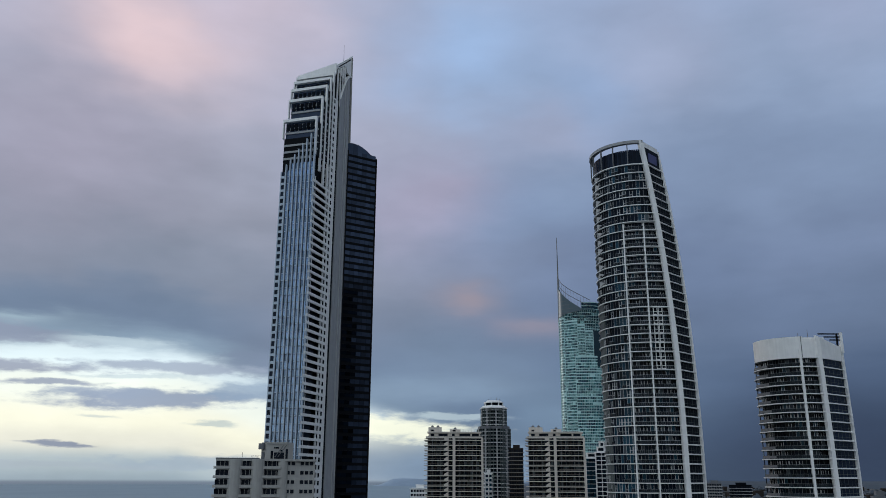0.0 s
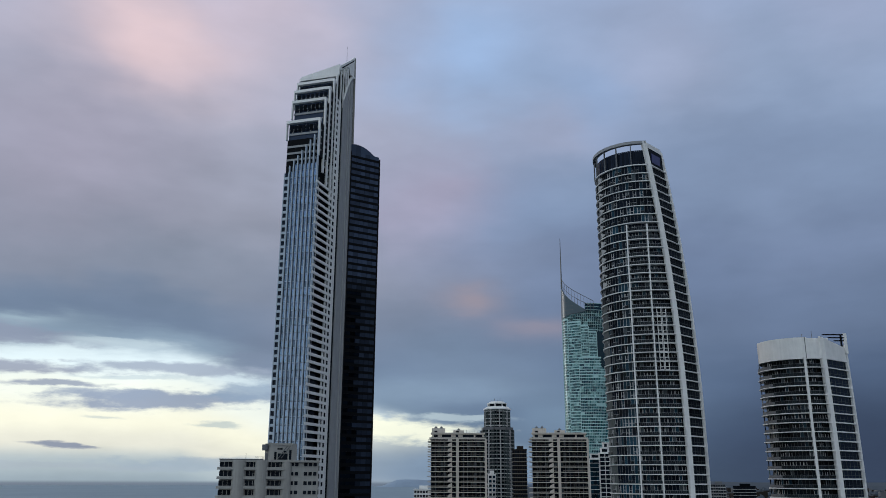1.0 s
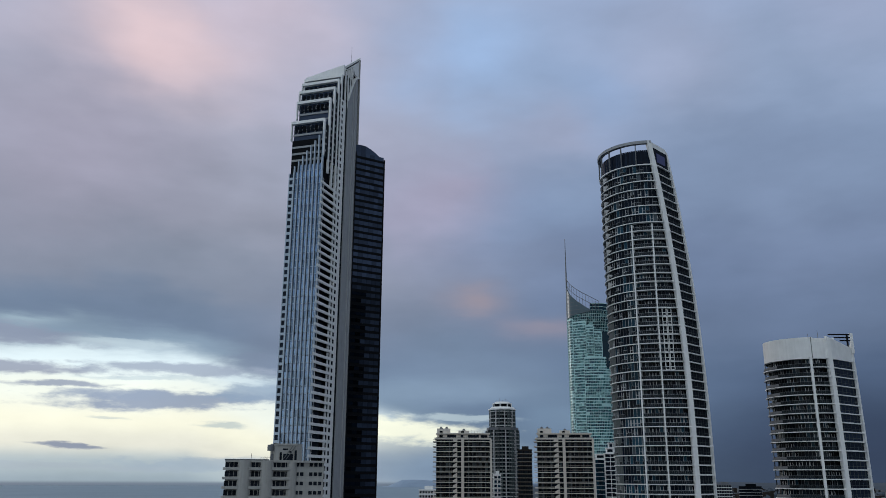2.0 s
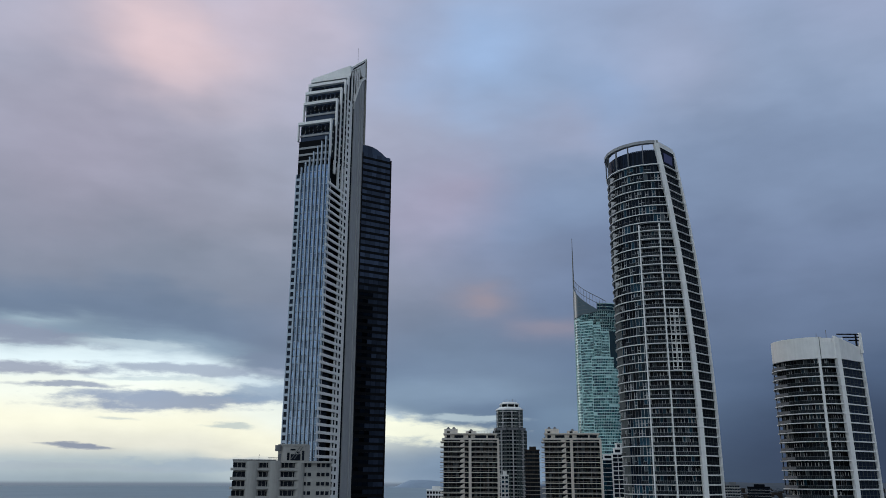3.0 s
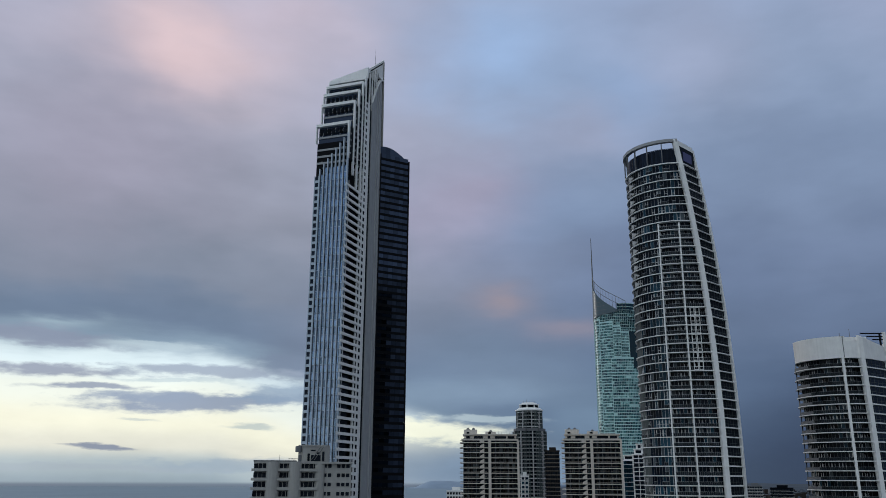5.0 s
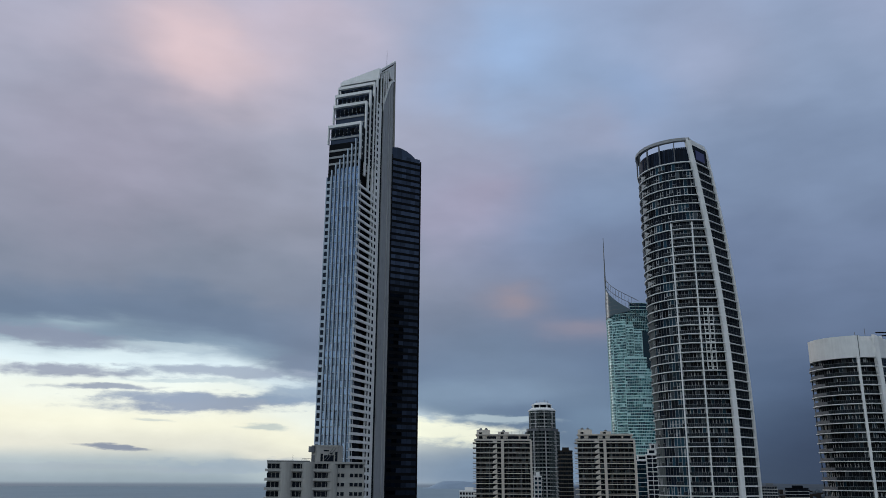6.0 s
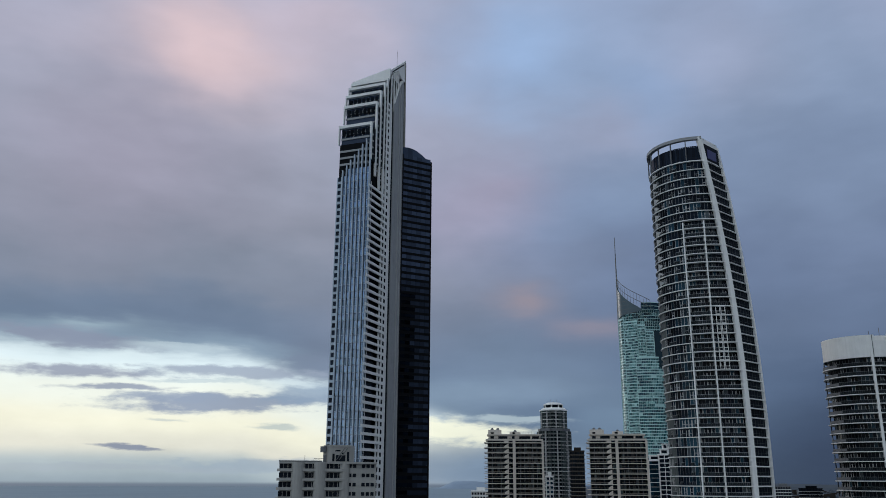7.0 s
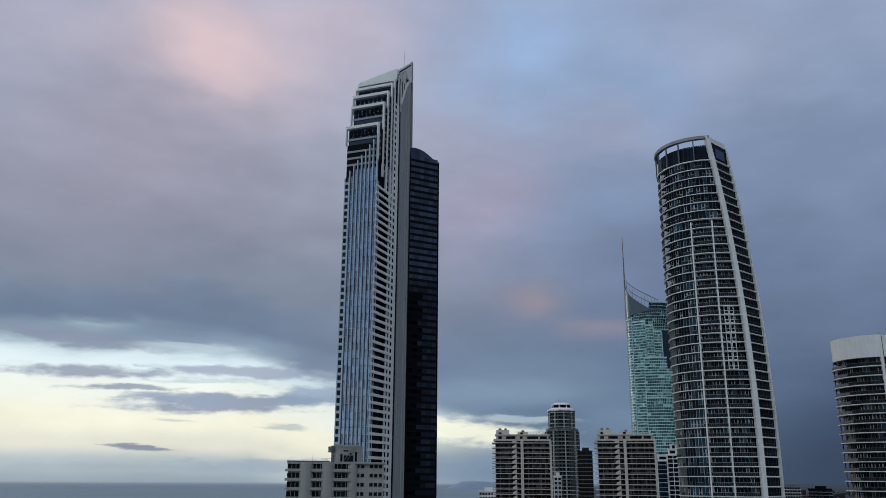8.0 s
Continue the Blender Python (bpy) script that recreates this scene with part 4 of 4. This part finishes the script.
# ---- twin slab blocks with balconies ----
def slab_block(x, y, turn, label):
    t = thing("balcony_block", x, y, turn, label, "apartment block", "twin balcony blocks")
    w, d, h = 17.6, 10.0, 77.0
    bm = bmesh.new()
    box(bm, -w + 1.6, w - 1.4, -d + 2.4, d, 0, h)
    part("body", bm, M_BROWN, t)
    dark, lit = [box_mesh("glazing", [m, M_BROWN], (0.1, 1.7, 1.9, 2.1, 0.6, 2.7), (-0.06, 0.08, 1.8, 2.1, 0.6, 3.0, 1)) for m in (M_GLASS, M_CURTAIN)]
    panes = []
    for k in range(25, -1, -1):
        z = k * 3.0 + 0.5
        bm = bmesh.new()
        box(bm, -w - 0.6, -1.6, -d, d, z, z + 0.48)
        box(bm, -1.6, 1.6, -d + 0.5, d, z, z + 0.48)
        box(bm, 1.6, w, -d, d, z, z + 0.48)
        part("slab", bm, M_BEIGE, t)
        for j in range(18):
            panes.append((lit if random.random() < 0.2 else dark, pose(-w + 1.6 + j * 1.85, -d, z)))
        bm = bmesh.new()
        box(bm, -w - 0.5, -2.0, -d + 0.06, -d + 0.14, z + 1.15, z + 1.33)
        box(bm, 2.0, w - 0.2, -d + 0.06, -d + 0.14, z + 1.15, z + 1.33)
        part("railing", bm, M_TAUPE, t)
    for x0, x1, y0 in ((-0.9, 0.8, -d - 0.4), (w - 1.0, w + 0.2, -d - 0.2)):
        bm = bmesh.new()
        box(bm, x0, x1, y0, d, 0, h)
        part("pier", bm, M_BEIGE, t)
    pieces(t, "glazing", panes, 300, "glazing_rest")
    bm = bmesh.new()
    prism(bm, [(-6.0, -d + 0.05), (-3.4, -d + 0.05), (-3.4, -d + 1.9), (-6.0, -d + 1.9)], 0.3, 0, 0, [1.3, 2.8, 2.8, 1.3])
    flight = mesh_of("stair_parapet", bm, [M_BEIGE])
    for k in range(26):
        piece("stair_parapet", flight, t, pose(0, 0, k * 3.0 + 0.5))
    for xx in (-16.2, -13.4, -8.2, 3.4, 6.0, 11.0, 13.6):
        bm = bmesh.new()
        box(bm, xx, xx + 0.22, -d + 0.15, -d + 0.9, 0, h)
        part("balcony_divider", bm, M_FIN, t)
    for xx in (-11.6, 8.8):
        bm = bmesh.new()
        box(bm, xx, xx + 0.45, -d + 0.2, -d + 2, 0, h)
        part("party_wall", bm, M_BROWN, t)
    bm = bmesh.new()
    box(bm, -w + 0.3, w - 0.2, -d + 0.2, d, h, h + 1.0)
    part("parapet", bm, M_BEIGE, t)
    bm = bmesh.new()
    box(bm, -w + 2.0, w - 1.6, -d + 2.2, d - 1, h + 1.0, h + 3.2)
    pent = part("penthouse", bm, M_BEIGE, t)
    bm = bmesh.new()
    box(bm, -w + 1.2, w - 0.8, -d + 1.0, d - 0.5, h + 3.2, h + 3.9)
    part("penthouse_roof", bm, M_BEIGE, pent)
    for xx, wide in ((-14.4, 2.2), (-9.6, 5.6), (-1.2, 1.6), (3.2, 6.8), (11.0, 4.2)):
        bm = bmesh.new()
        box(bm, xx, xx + wide, -d + 2.1, -d + 2.3, h + 1.2, h + 2.7)
        part("penthouse_window", bm, M_PANEL, pent)
    for x0, x1, z1 in ((-w + 1.8, -w + 10, 6.6), (-2.5, 4.0, 5.4)):
        bm = bmesh.new()
        box(bm, x0, x1, -d + 3, d - 2, h + 3.9, h + z1)
        room = part("plant_room", bm, M_BEIGE, t)
        bm = bmesh.new()
        box(bm, x0 + 1.6, x0 + 3.4, -d + 2.9, -d + 3.1, h + 4.1, h + 5.1)
        part("louvre", bm, M_DARK, room)
        for u in ((0.3, 0.72) if z1 > 6 else (0.5,)):
            bm = bmesh.new()
            bmesh.ops.create_cone(bm, cap_ends=True, segments=12, radius1=1.3, radius2=0.4, depth=1.3,
                                  matrix=Matrix.Translation((x0 + (x1 - x0) * u, -3, h + z1 + 0.65)))
            part("roof_fan", bm, M_METAL, room)
    for j in range(6):
        bm = bmesh.new()
        xx = 5.5 + 1.7 * j
        box(bm, xx, xx + 0.1, -d + 2.0, -d + 2.1, h + 3.9, h + 5.0 + 0.8 * (j % 3 == 0))
        part("aerial", bm, M_METAL, pent)
    return t


# ---- round-cornered tower with a lantern top ----
def lantern_tower():
    t = thing("lantern_tower", 44.0, 712.0, 8, "grey balcony tower with a stepped pale lantern roof", "tower")

    def octo(r):
        return [(r * math.cos(radians(22.5 + 45 * i)), r * math.sin(radians(22.5 + 45 * i))) for i in range(8)]
    for z0, z1, r in ((0, 93, 14.5), (93, 110, 11.3)):
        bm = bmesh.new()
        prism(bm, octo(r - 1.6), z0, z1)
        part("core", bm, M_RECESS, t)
        z = z0 + 0.4
        while z < z1 - 1:
            bm = bmesh.new()
            prism(bm, octo(r), z, z + 0.36)
            part("slab", bm, M_WHITE if random.random() < 0.5 else M_GREY, t)
            bm = bmesh.new()
            p = octo(r - 0.2)
            for i in range(3, 8):
                fr, ln = along(p[i], p[(i + 1) % 8])
                box(bm, 0.4, ln * 0.45, 0, 0.1, z + 0.45, z + 1.3, 0, fr)
                box(bm, ln * 0.55, ln - 0.4, 0, 0.1, z + 0.45, z + 1.3, 0, fr)
            part("balustrade", bm, M_SOLID, t, kind="stuff")
            z += 3.0
        p = octo(r + 0.1)
        for i in range(3, 8):
            fr, ln = along(p[i], p[(i + 1) % 8])
            for u in (0.0, 0.22, 0.5, 0.78):
                bm = bmesh.new()
                half = 0.36 if u == 0.5 else 0.2
                box(bm, ln * u - half, ln * u + half, 0.0, 1.8, z0, z1, 0, fr)
                part("pier", bm, M_GREY if u == 0.5 else M_SOLID, t)
    def tier(z0, r0, z1, r1, mat, name):
        bm = bmesh.new()
        lo, hi = [[bm.verts.new((*p, z)) for p in octo(r)] for r, z in ((r0, z0), (r1, z1))]
        bm.faces.new(lo[::-1])
        bm.faces.new(hi)
        for i in range(8):
            bm.faces.new((lo[i], lo[(i + 1) % 8], hi[(i + 1) % 8], hi[i]))
        return part(name, bm, mat, t)

    tier(110, 12.1, 111.0, 12.1, M_WHITE, "lantern_eave")
    tier(111.0, 11.4, 112.6, 9.4, M_WHITE, "lantern_skirt")
    room = tier(112.6, 8.2, 115.0, 7.4, M_RECESS, "lantern_room")
    tier(115.0, 8.6, 115.7, 8.6, M_WHITE, "lantern_eave")
    tier(115.7, 7.8, 117.0, 6.0, M_WHITE, "lantern_skirt")
    p = octo(8.3)
    for i in range(3, 8):
        fr, ln = along(p[i], p[(i + 1) % 8])
        bm = bmesh.new()
        box(bm, -0.35, 0.35, 0, 0.6, 112.6, 115.0, 0, fr)
        part("lantern_post", bm, M_WHITE, room)
    for i in range(5):
        bm = bmesh.new()
        box(bm, -5 + 2.4 * i, -4.7 + 2.4 * i, -2, -1.7, 117, 118.6 + (i % 2))
        part("aerial", bm, M_METAL, t)
    # shoulder terraces where the shaft narrows
    for i in range(3, 8):
        p = octo(14.2)
        fr, ln = along(p[i], p[(i + 1) % 8])
        bm = bmesh.new()
        box(bm, 1.0, ln - 1.0, 0.3, 2.0, 93, 95.2, 0, fr)
        part("shoulder_room", bm, M_FIN, t)


# ---- plain blocks ----
def plain_block(name, label, x, y, turn, w, d, h, wall, storey, bays, band=None, roof=True, glass=None):
    t = thing(name, x, y, turn, label, "apartment block")
    bm = bmesh.new()
    box(bm, -w / 2, w / 2, -d / 2, d / 2, 0, h)
    part("wall", bm, wall, t)
    n = int(h / storey)
    pane = box_mesh("window", glass or M_PANEL, (0, w / bays * 0.72, -0.05, 0.3, 0.6, storey - 0.7))
    for k in range(n):
        z = h - (k + 1) * storey + 0.3
        if z < 0.3:
            break
        for j in range(bays):
            piece("window", pane, t, Matrix.Translation((-w / 2 + w * (j + 0.14) / bays, -d / 2, z)))
        if band:
            bm = bmesh.new()
            box(bm, -w / 2 - 0.6, w / 2 + 0.6, -d / 2 - 0.9, d / 2 + 0.3, z - 0.1, z + 0.3)
            part("slab", bm, band, t)
    bm = bmesh.new()
    box(bm, -w / 2 - 0.3, w / 2 + 0.3, -d / 2 - 0.3, d / 2 + 0.3, h, h + 0.8)
    if roof:
        box(bm, -w * 0.2, w * 0.28, -d * 0.2, d * 0.3, h + 0.8, h + 3.2)
    part("roof", bm, wall, t)
    return t


# ---- pale terraced block beside the slab block ----
def terrace_block():
    t = thing("terrace_block", 110, 605, -8, "white terraced block with navy glass and rooftop penthouse", "apartment block")
    for x0, x1, y0, h in ((-7.0, 0.0, -7.0, 67.5), (0.2, 7.6, -5.6, 71.5)):
        bm = bmesh.new()
        box(bm, x0 + 0.3, x1 - 0.2, y0 + 1.0, 7, 0, h - 0.6)
        wing = part("wing_wall", bm, M_RECESS, t)
        bays = 3 if x0 < 0 else 4
        w = (x1 - x0 - 0.6) / bays
        pane = box_mesh("window", M_DEEPTEAL if x0 < 0 else M_PANEL, (0.12, w - 0.08, y0 + 0.7, y0 + 1.05, 0.5, 2.9))
        k = 0
        while h - 3 * (k + 1) > 20:
            z = h - 3 * (k + 1)
            for j in range(bays):
                piece("window", pane, wing, pose(x0 + 0.4 + w * j, 0, z))
            bm = bmesh.new()
            box(bm, x0, x1, y0 + (0 if x0 > 0 else 0.6), 7, z - 0.05, z + (0.5 if x0 > 0 else 0.28))
            part("slab", bm, M_WHITE if x0 > 0 or k % 2 == 0 else M_GREY, wing)
            k += 1
        for xx in (x0, x1 - 0.4) + (((x0 + x1) / 2,) if x0 > 0 else ()):
            bm = bmesh.new()
            box(bm, xx, xx + 0.4, y0 + 0.2, y0 + 1.2, 0, h)
            part("pier", bm, M_WHITE, wing)
        bm = bmesh.new()
        box(bm, x0 - 0.4, x1 + 0.2, y0 - 0.4, 7, h - 0.55, h + 0.35)
        part("roof_edge", bm, M_WHITE, wing)
    for x0, x1, z0, z1 in ((-6.0, 1.0, 67.9, 70.8), (1.5, 7.4, 71.9, 75.0), (3.2, 7.4, 75.4, 78.6)):
        bm = bmesh.new()
        box(bm, x0, x1, -3.5, 5, z0, z1)
        room = part("penthouse", bm, M_WHITE, t)
        bm = bmesh.new()
        box(bm, x0 + 0.8, x1 - 1.4, -3.65, -3.3, z0 + 0.5, z1 - 0.6)
        part("penthouse_window", bm, M_PANEL, room)
        bm = bmesh.new()
        box(bm, x0 - 0.5, x1 + 0.3, -4.4, 5.2, z1, z1 + 0.4)
        part("penthouse_roof", bm, M_WHITE, room)


# ---- low cream block in front of the stepped tower ----
def cream_block():
    t = thing("cream_block", -62.0, 296.0, 12, "low cream apartment block with rounded piers and roof plant", "apartment block")
    h = 60.0
    w, d = 34.0, 14.0
    x0 = -w / 2
    bm = bmesh.new()
    box(bm, x0 + 0.8, w / 2, -d / 2 + 1.6, d / 2, 0, h - 0.6)
    part("body", bm, M_CREAM, t)
    post = box_mesh("window_frame", M_CREAM, (0, 0.15, -d / 2 + 1.2, -d / 2 + 1.4, 0.9, 2.6))
    for k in range(19):
        z = h - 3.1 * (k + 1)
        for a, b in ((0.6, 6.2), (8.0, 13.0), (16.2, 22.2)):
            bm = bmesh.new()
            box(bm, x0 + a, x0 + b, -d / 2 + 1.35, -d / 2 + 1.7, z + 0.9, z + 2.6)
            win = part("window", bm, M_PANEL, t)
            for j in range(1, 4):
                u = a + (b - a) * j / 4
                piece("window_frame", post, win, pose(x0 + u, 0, z))
            bm = bmesh.new()
            box(bm, x0 + a - (0.4 if a > 1 else -0.4), x0 + b + 0.2, -d / 2, -d / 2 + 1.6, z - 0.1, z + 0.85)
            part("balcony", bm, M_CREAM, t)
        for a in (24.3, 25.9, 29.0, 30.6, 32.2):
            bm = bmesh.new()
            box(bm, x0 + a, x0 + a + 1.15, -d / 2 + 1.45, -d / 2 + 1.8, z + 1.2, z + 2.4)
            part("small_window", bm, M_PANEL, t)
    for a in (7.0, 14.6):
        bm = bmesh.new()
        bmesh.ops.create_cone(bm, cap_ends=True, segments=20, radius1=2.3, radius2=2.3, depth=h,
                              matrix=Matrix.Translation((x0 + a, -d / 2 + 1.5, h / 2)))
        part("rounded_pier", bm, M_CREAM, t)
    bm = bmesh.new()
    box(bm, x0 + 0.5, w / 2 + 0.2, -d / 2 + 0.4, d / 2, h - 0.6, h + 0.1)
    part("roof_edge", bm, M_CREAM, t)
    bm = bmesh.new()
    prism(bm, [(x0 + 15.4, -1.5), (x0 + 17.2, -3.4), (x0 + 24.6, -3.4), (x0 + 26.4, -1.5), (x0 + 26.4, 5), (x0 + 15.4, 5)], h + 0.1, h + 5.8)
    room = part("plant_room", bm, M_CREAM, t)
    for a, b, z0, z1 in ((18.6, 19.4, 0.3, 2.9), (19.8, 23.2, 0.3, 2.4), (19.6, 21.4, 3.7, 4.2), (21.9, 22.8, 2.7, 3.3), (23.7, 24.5, 0.3, 3.6)):
        bm = bmesh.new()
        box(bm, x0 + a, x0 + b, -3.5, -3.3, h + z0, h + z1)
        part("plant_opening", bm, M_PANEL, room)
    for a, z0, z1 in ((15.3, 3.4, 5.6), (15.5, 0.2, 2.4)):
        bm = bmesh.new()
        box(bm, x0 + a, x0 + a + 1.0, -2.9, -1.4, h + z0, h + z1)
        part("wall_unit", bm, M_FIN, room)
    bm = bmesh.new()
    box(bm, x0 + 0.4, x0 + 15.0, -d / 2 + 0.3, -d / 2 + 0.7, h + 0.1, h + 0.45)
    part("parapet_cap", bm, M_FIN, t)
    bm = bmesh.new()
    bmesh.ops.create_cone(bm, cap_ends=True, segments=20, radius1=1.9, radius2=1.9, depth=h,
                          matrix=Matrix.Translation((x0 + 23.0, -d / 2 + 2.2, h / 2)))
    part("rounded_pier", bm, M_CREAM, t)
    for k in range(19):
        bm = bmesh.new()
        z = h - 3.1 * (k + 1)
        bmesh.ops.create_cone(bm, cap_ends=True, segments=16, radius1=1.5, radius2=1.5, depth=0.9,
                              matrix=Matrix.Translation((x0 + 1.3, -d / 2 + 1.6, z + 0.35)))
        part("corner_balcony", bm, M_CREAM, t)
    bm = bmesh.new()
    box(bm, x0 + 16.9, x0 + 25.0, -3.75, -3.4, h + 5.3, h + 5.9)
    part("plant_cornice", bm, M_CREAM, room)
    for dx in (0.0, 1.0):
        bm = bmesh.new()
        m = Matrix.Translation((x0 + 23.0 + dx, -4.2, h + 5.0)) @ Matrix.Rotation(radians(35), 4, "Y")
        box(bm, -0.12, 0.12, 0, 0.2, -5.2, 0, 0, m)
        part("stair_rail", bm, M_METAL, room)
    bm = bmesh.new()
    for k in range(9):
        box(bm, x0 + 12.2 + 0.4 * k, x0 + 12.26 + 0.4 * k, -5.8, -5.74, h, h + 1.1)
    box(bm, x0 + 12.2, x0 + 15.5, -5.8, -5.74, h + 1.1, h + 1.2)
    part("roof_railing", bm, M_METAL, t)
    bm = bmesh.new()
    bmesh.ops.create_cone(bm, cap_ends=True, segments=16, radius1=1.1, radius2=1.1, depth=2,
                          matrix=Matrix.Translation((x0 + 15.4, -d / 2 + 4.2, h + 4.4)))
    part("tank", bm, M_FIN, t)
    bm = bmesh.new()
    box(bm, x0 + 9.0, x0 + 9.12, -d / 2 + 3, -d / 2 + 3.12, h, h + 2.4)
    part("aerial", bm, M_METAL, t)


stepped_tower()
hotel_tower()
short_tower()
spired_tower()
slab_block(7.3, 522, 0, "brown balcony block with beige slabs, pier and roof plant")
slab_block(69.5, 515, -8, "brown balcony block with beige slabs, beside a spired tower")
lantern_tower()
cream_block()
plain_block("brown_block", "dark brown balcony block between taller towers", 58, 660, -5, 11, 14, 75, M_BROWN, 3.0, 6, M_TAUPE)
terrace_block()
plain_block("narrow_block", "narrow white block between taller buildings", 33.2, 606, 0, 5.2, 6, 56, M_WHITE, 3.0, 2, M_GREY, True, M_DEEPTEAL)
plain_block("low_white_block", "low white block near the shore", -17, 640, 0, 13, 12, 45, M_WHITE, 3.0, 6)
plain_block("far_block", "far grey block with banded storeys", 290, 905, -18, 15, 14, 48, M_FIN, 3.0, 6, M_WHITE)
plain_block("far_block", "far dark block with banded storeys", 316, 900, -18, 22, 14, 46, M_RECESS, 3.0, 8, M_GREY)


# ---- low suburb far inland ----
def suburb():
    rng = random.Random(5)
    verts, faces, slots = [], [], []
    for _ in range(1500):
        a, d = radians(rng.uniform(8, 42)), rng.uniform(1400, 4300)
        x, y = d * math.sin(a), d * math.cos(a)
        w, l, h = rng.uniform(7, 26), rng.uniform(8, 22), rng.choice((4, 6, 6, 9, 9, 12, 18))
        n = len(verts)
        tree = rng.random() < 0.45
        k = 0.35 if tree else 1.0
        for z, f in ((0, 0.7 if tree else 1), (h * 0.55, 1.0), (h, k)):
            verts.extend([(x + w / 2 * f * sx, y + l / 2 * f * sy, z) for sx, sy in ((-1, -1), (1, -1), (1, 1), (-1, 1))])
        for r in (0, 4):
            for i in range(4):
                j = (i + 1) % 4
                faces.append((n + r + i, n + r + j, n + r + 4 + j, n + r + 4 + i))
        faces.append((n + 8, n + 9, n + 10, n + 11))
        slots += [2 if tree else (0 if rng.random() < 0.3 else 1)] * 9
    me = bpy.data.meshes.new("suburb")
    me.from_pydata(verts, [], faces)
    for m in (M_FIN, M_BROWN, M_WOODED):
        me.materials.append(m)
    me.polygons.foreach_set("material_index", slots)
    tagged(new("suburb", me), "low roofs and tree clumps of a far suburb", "suburb", kind="stuff")


suburb()
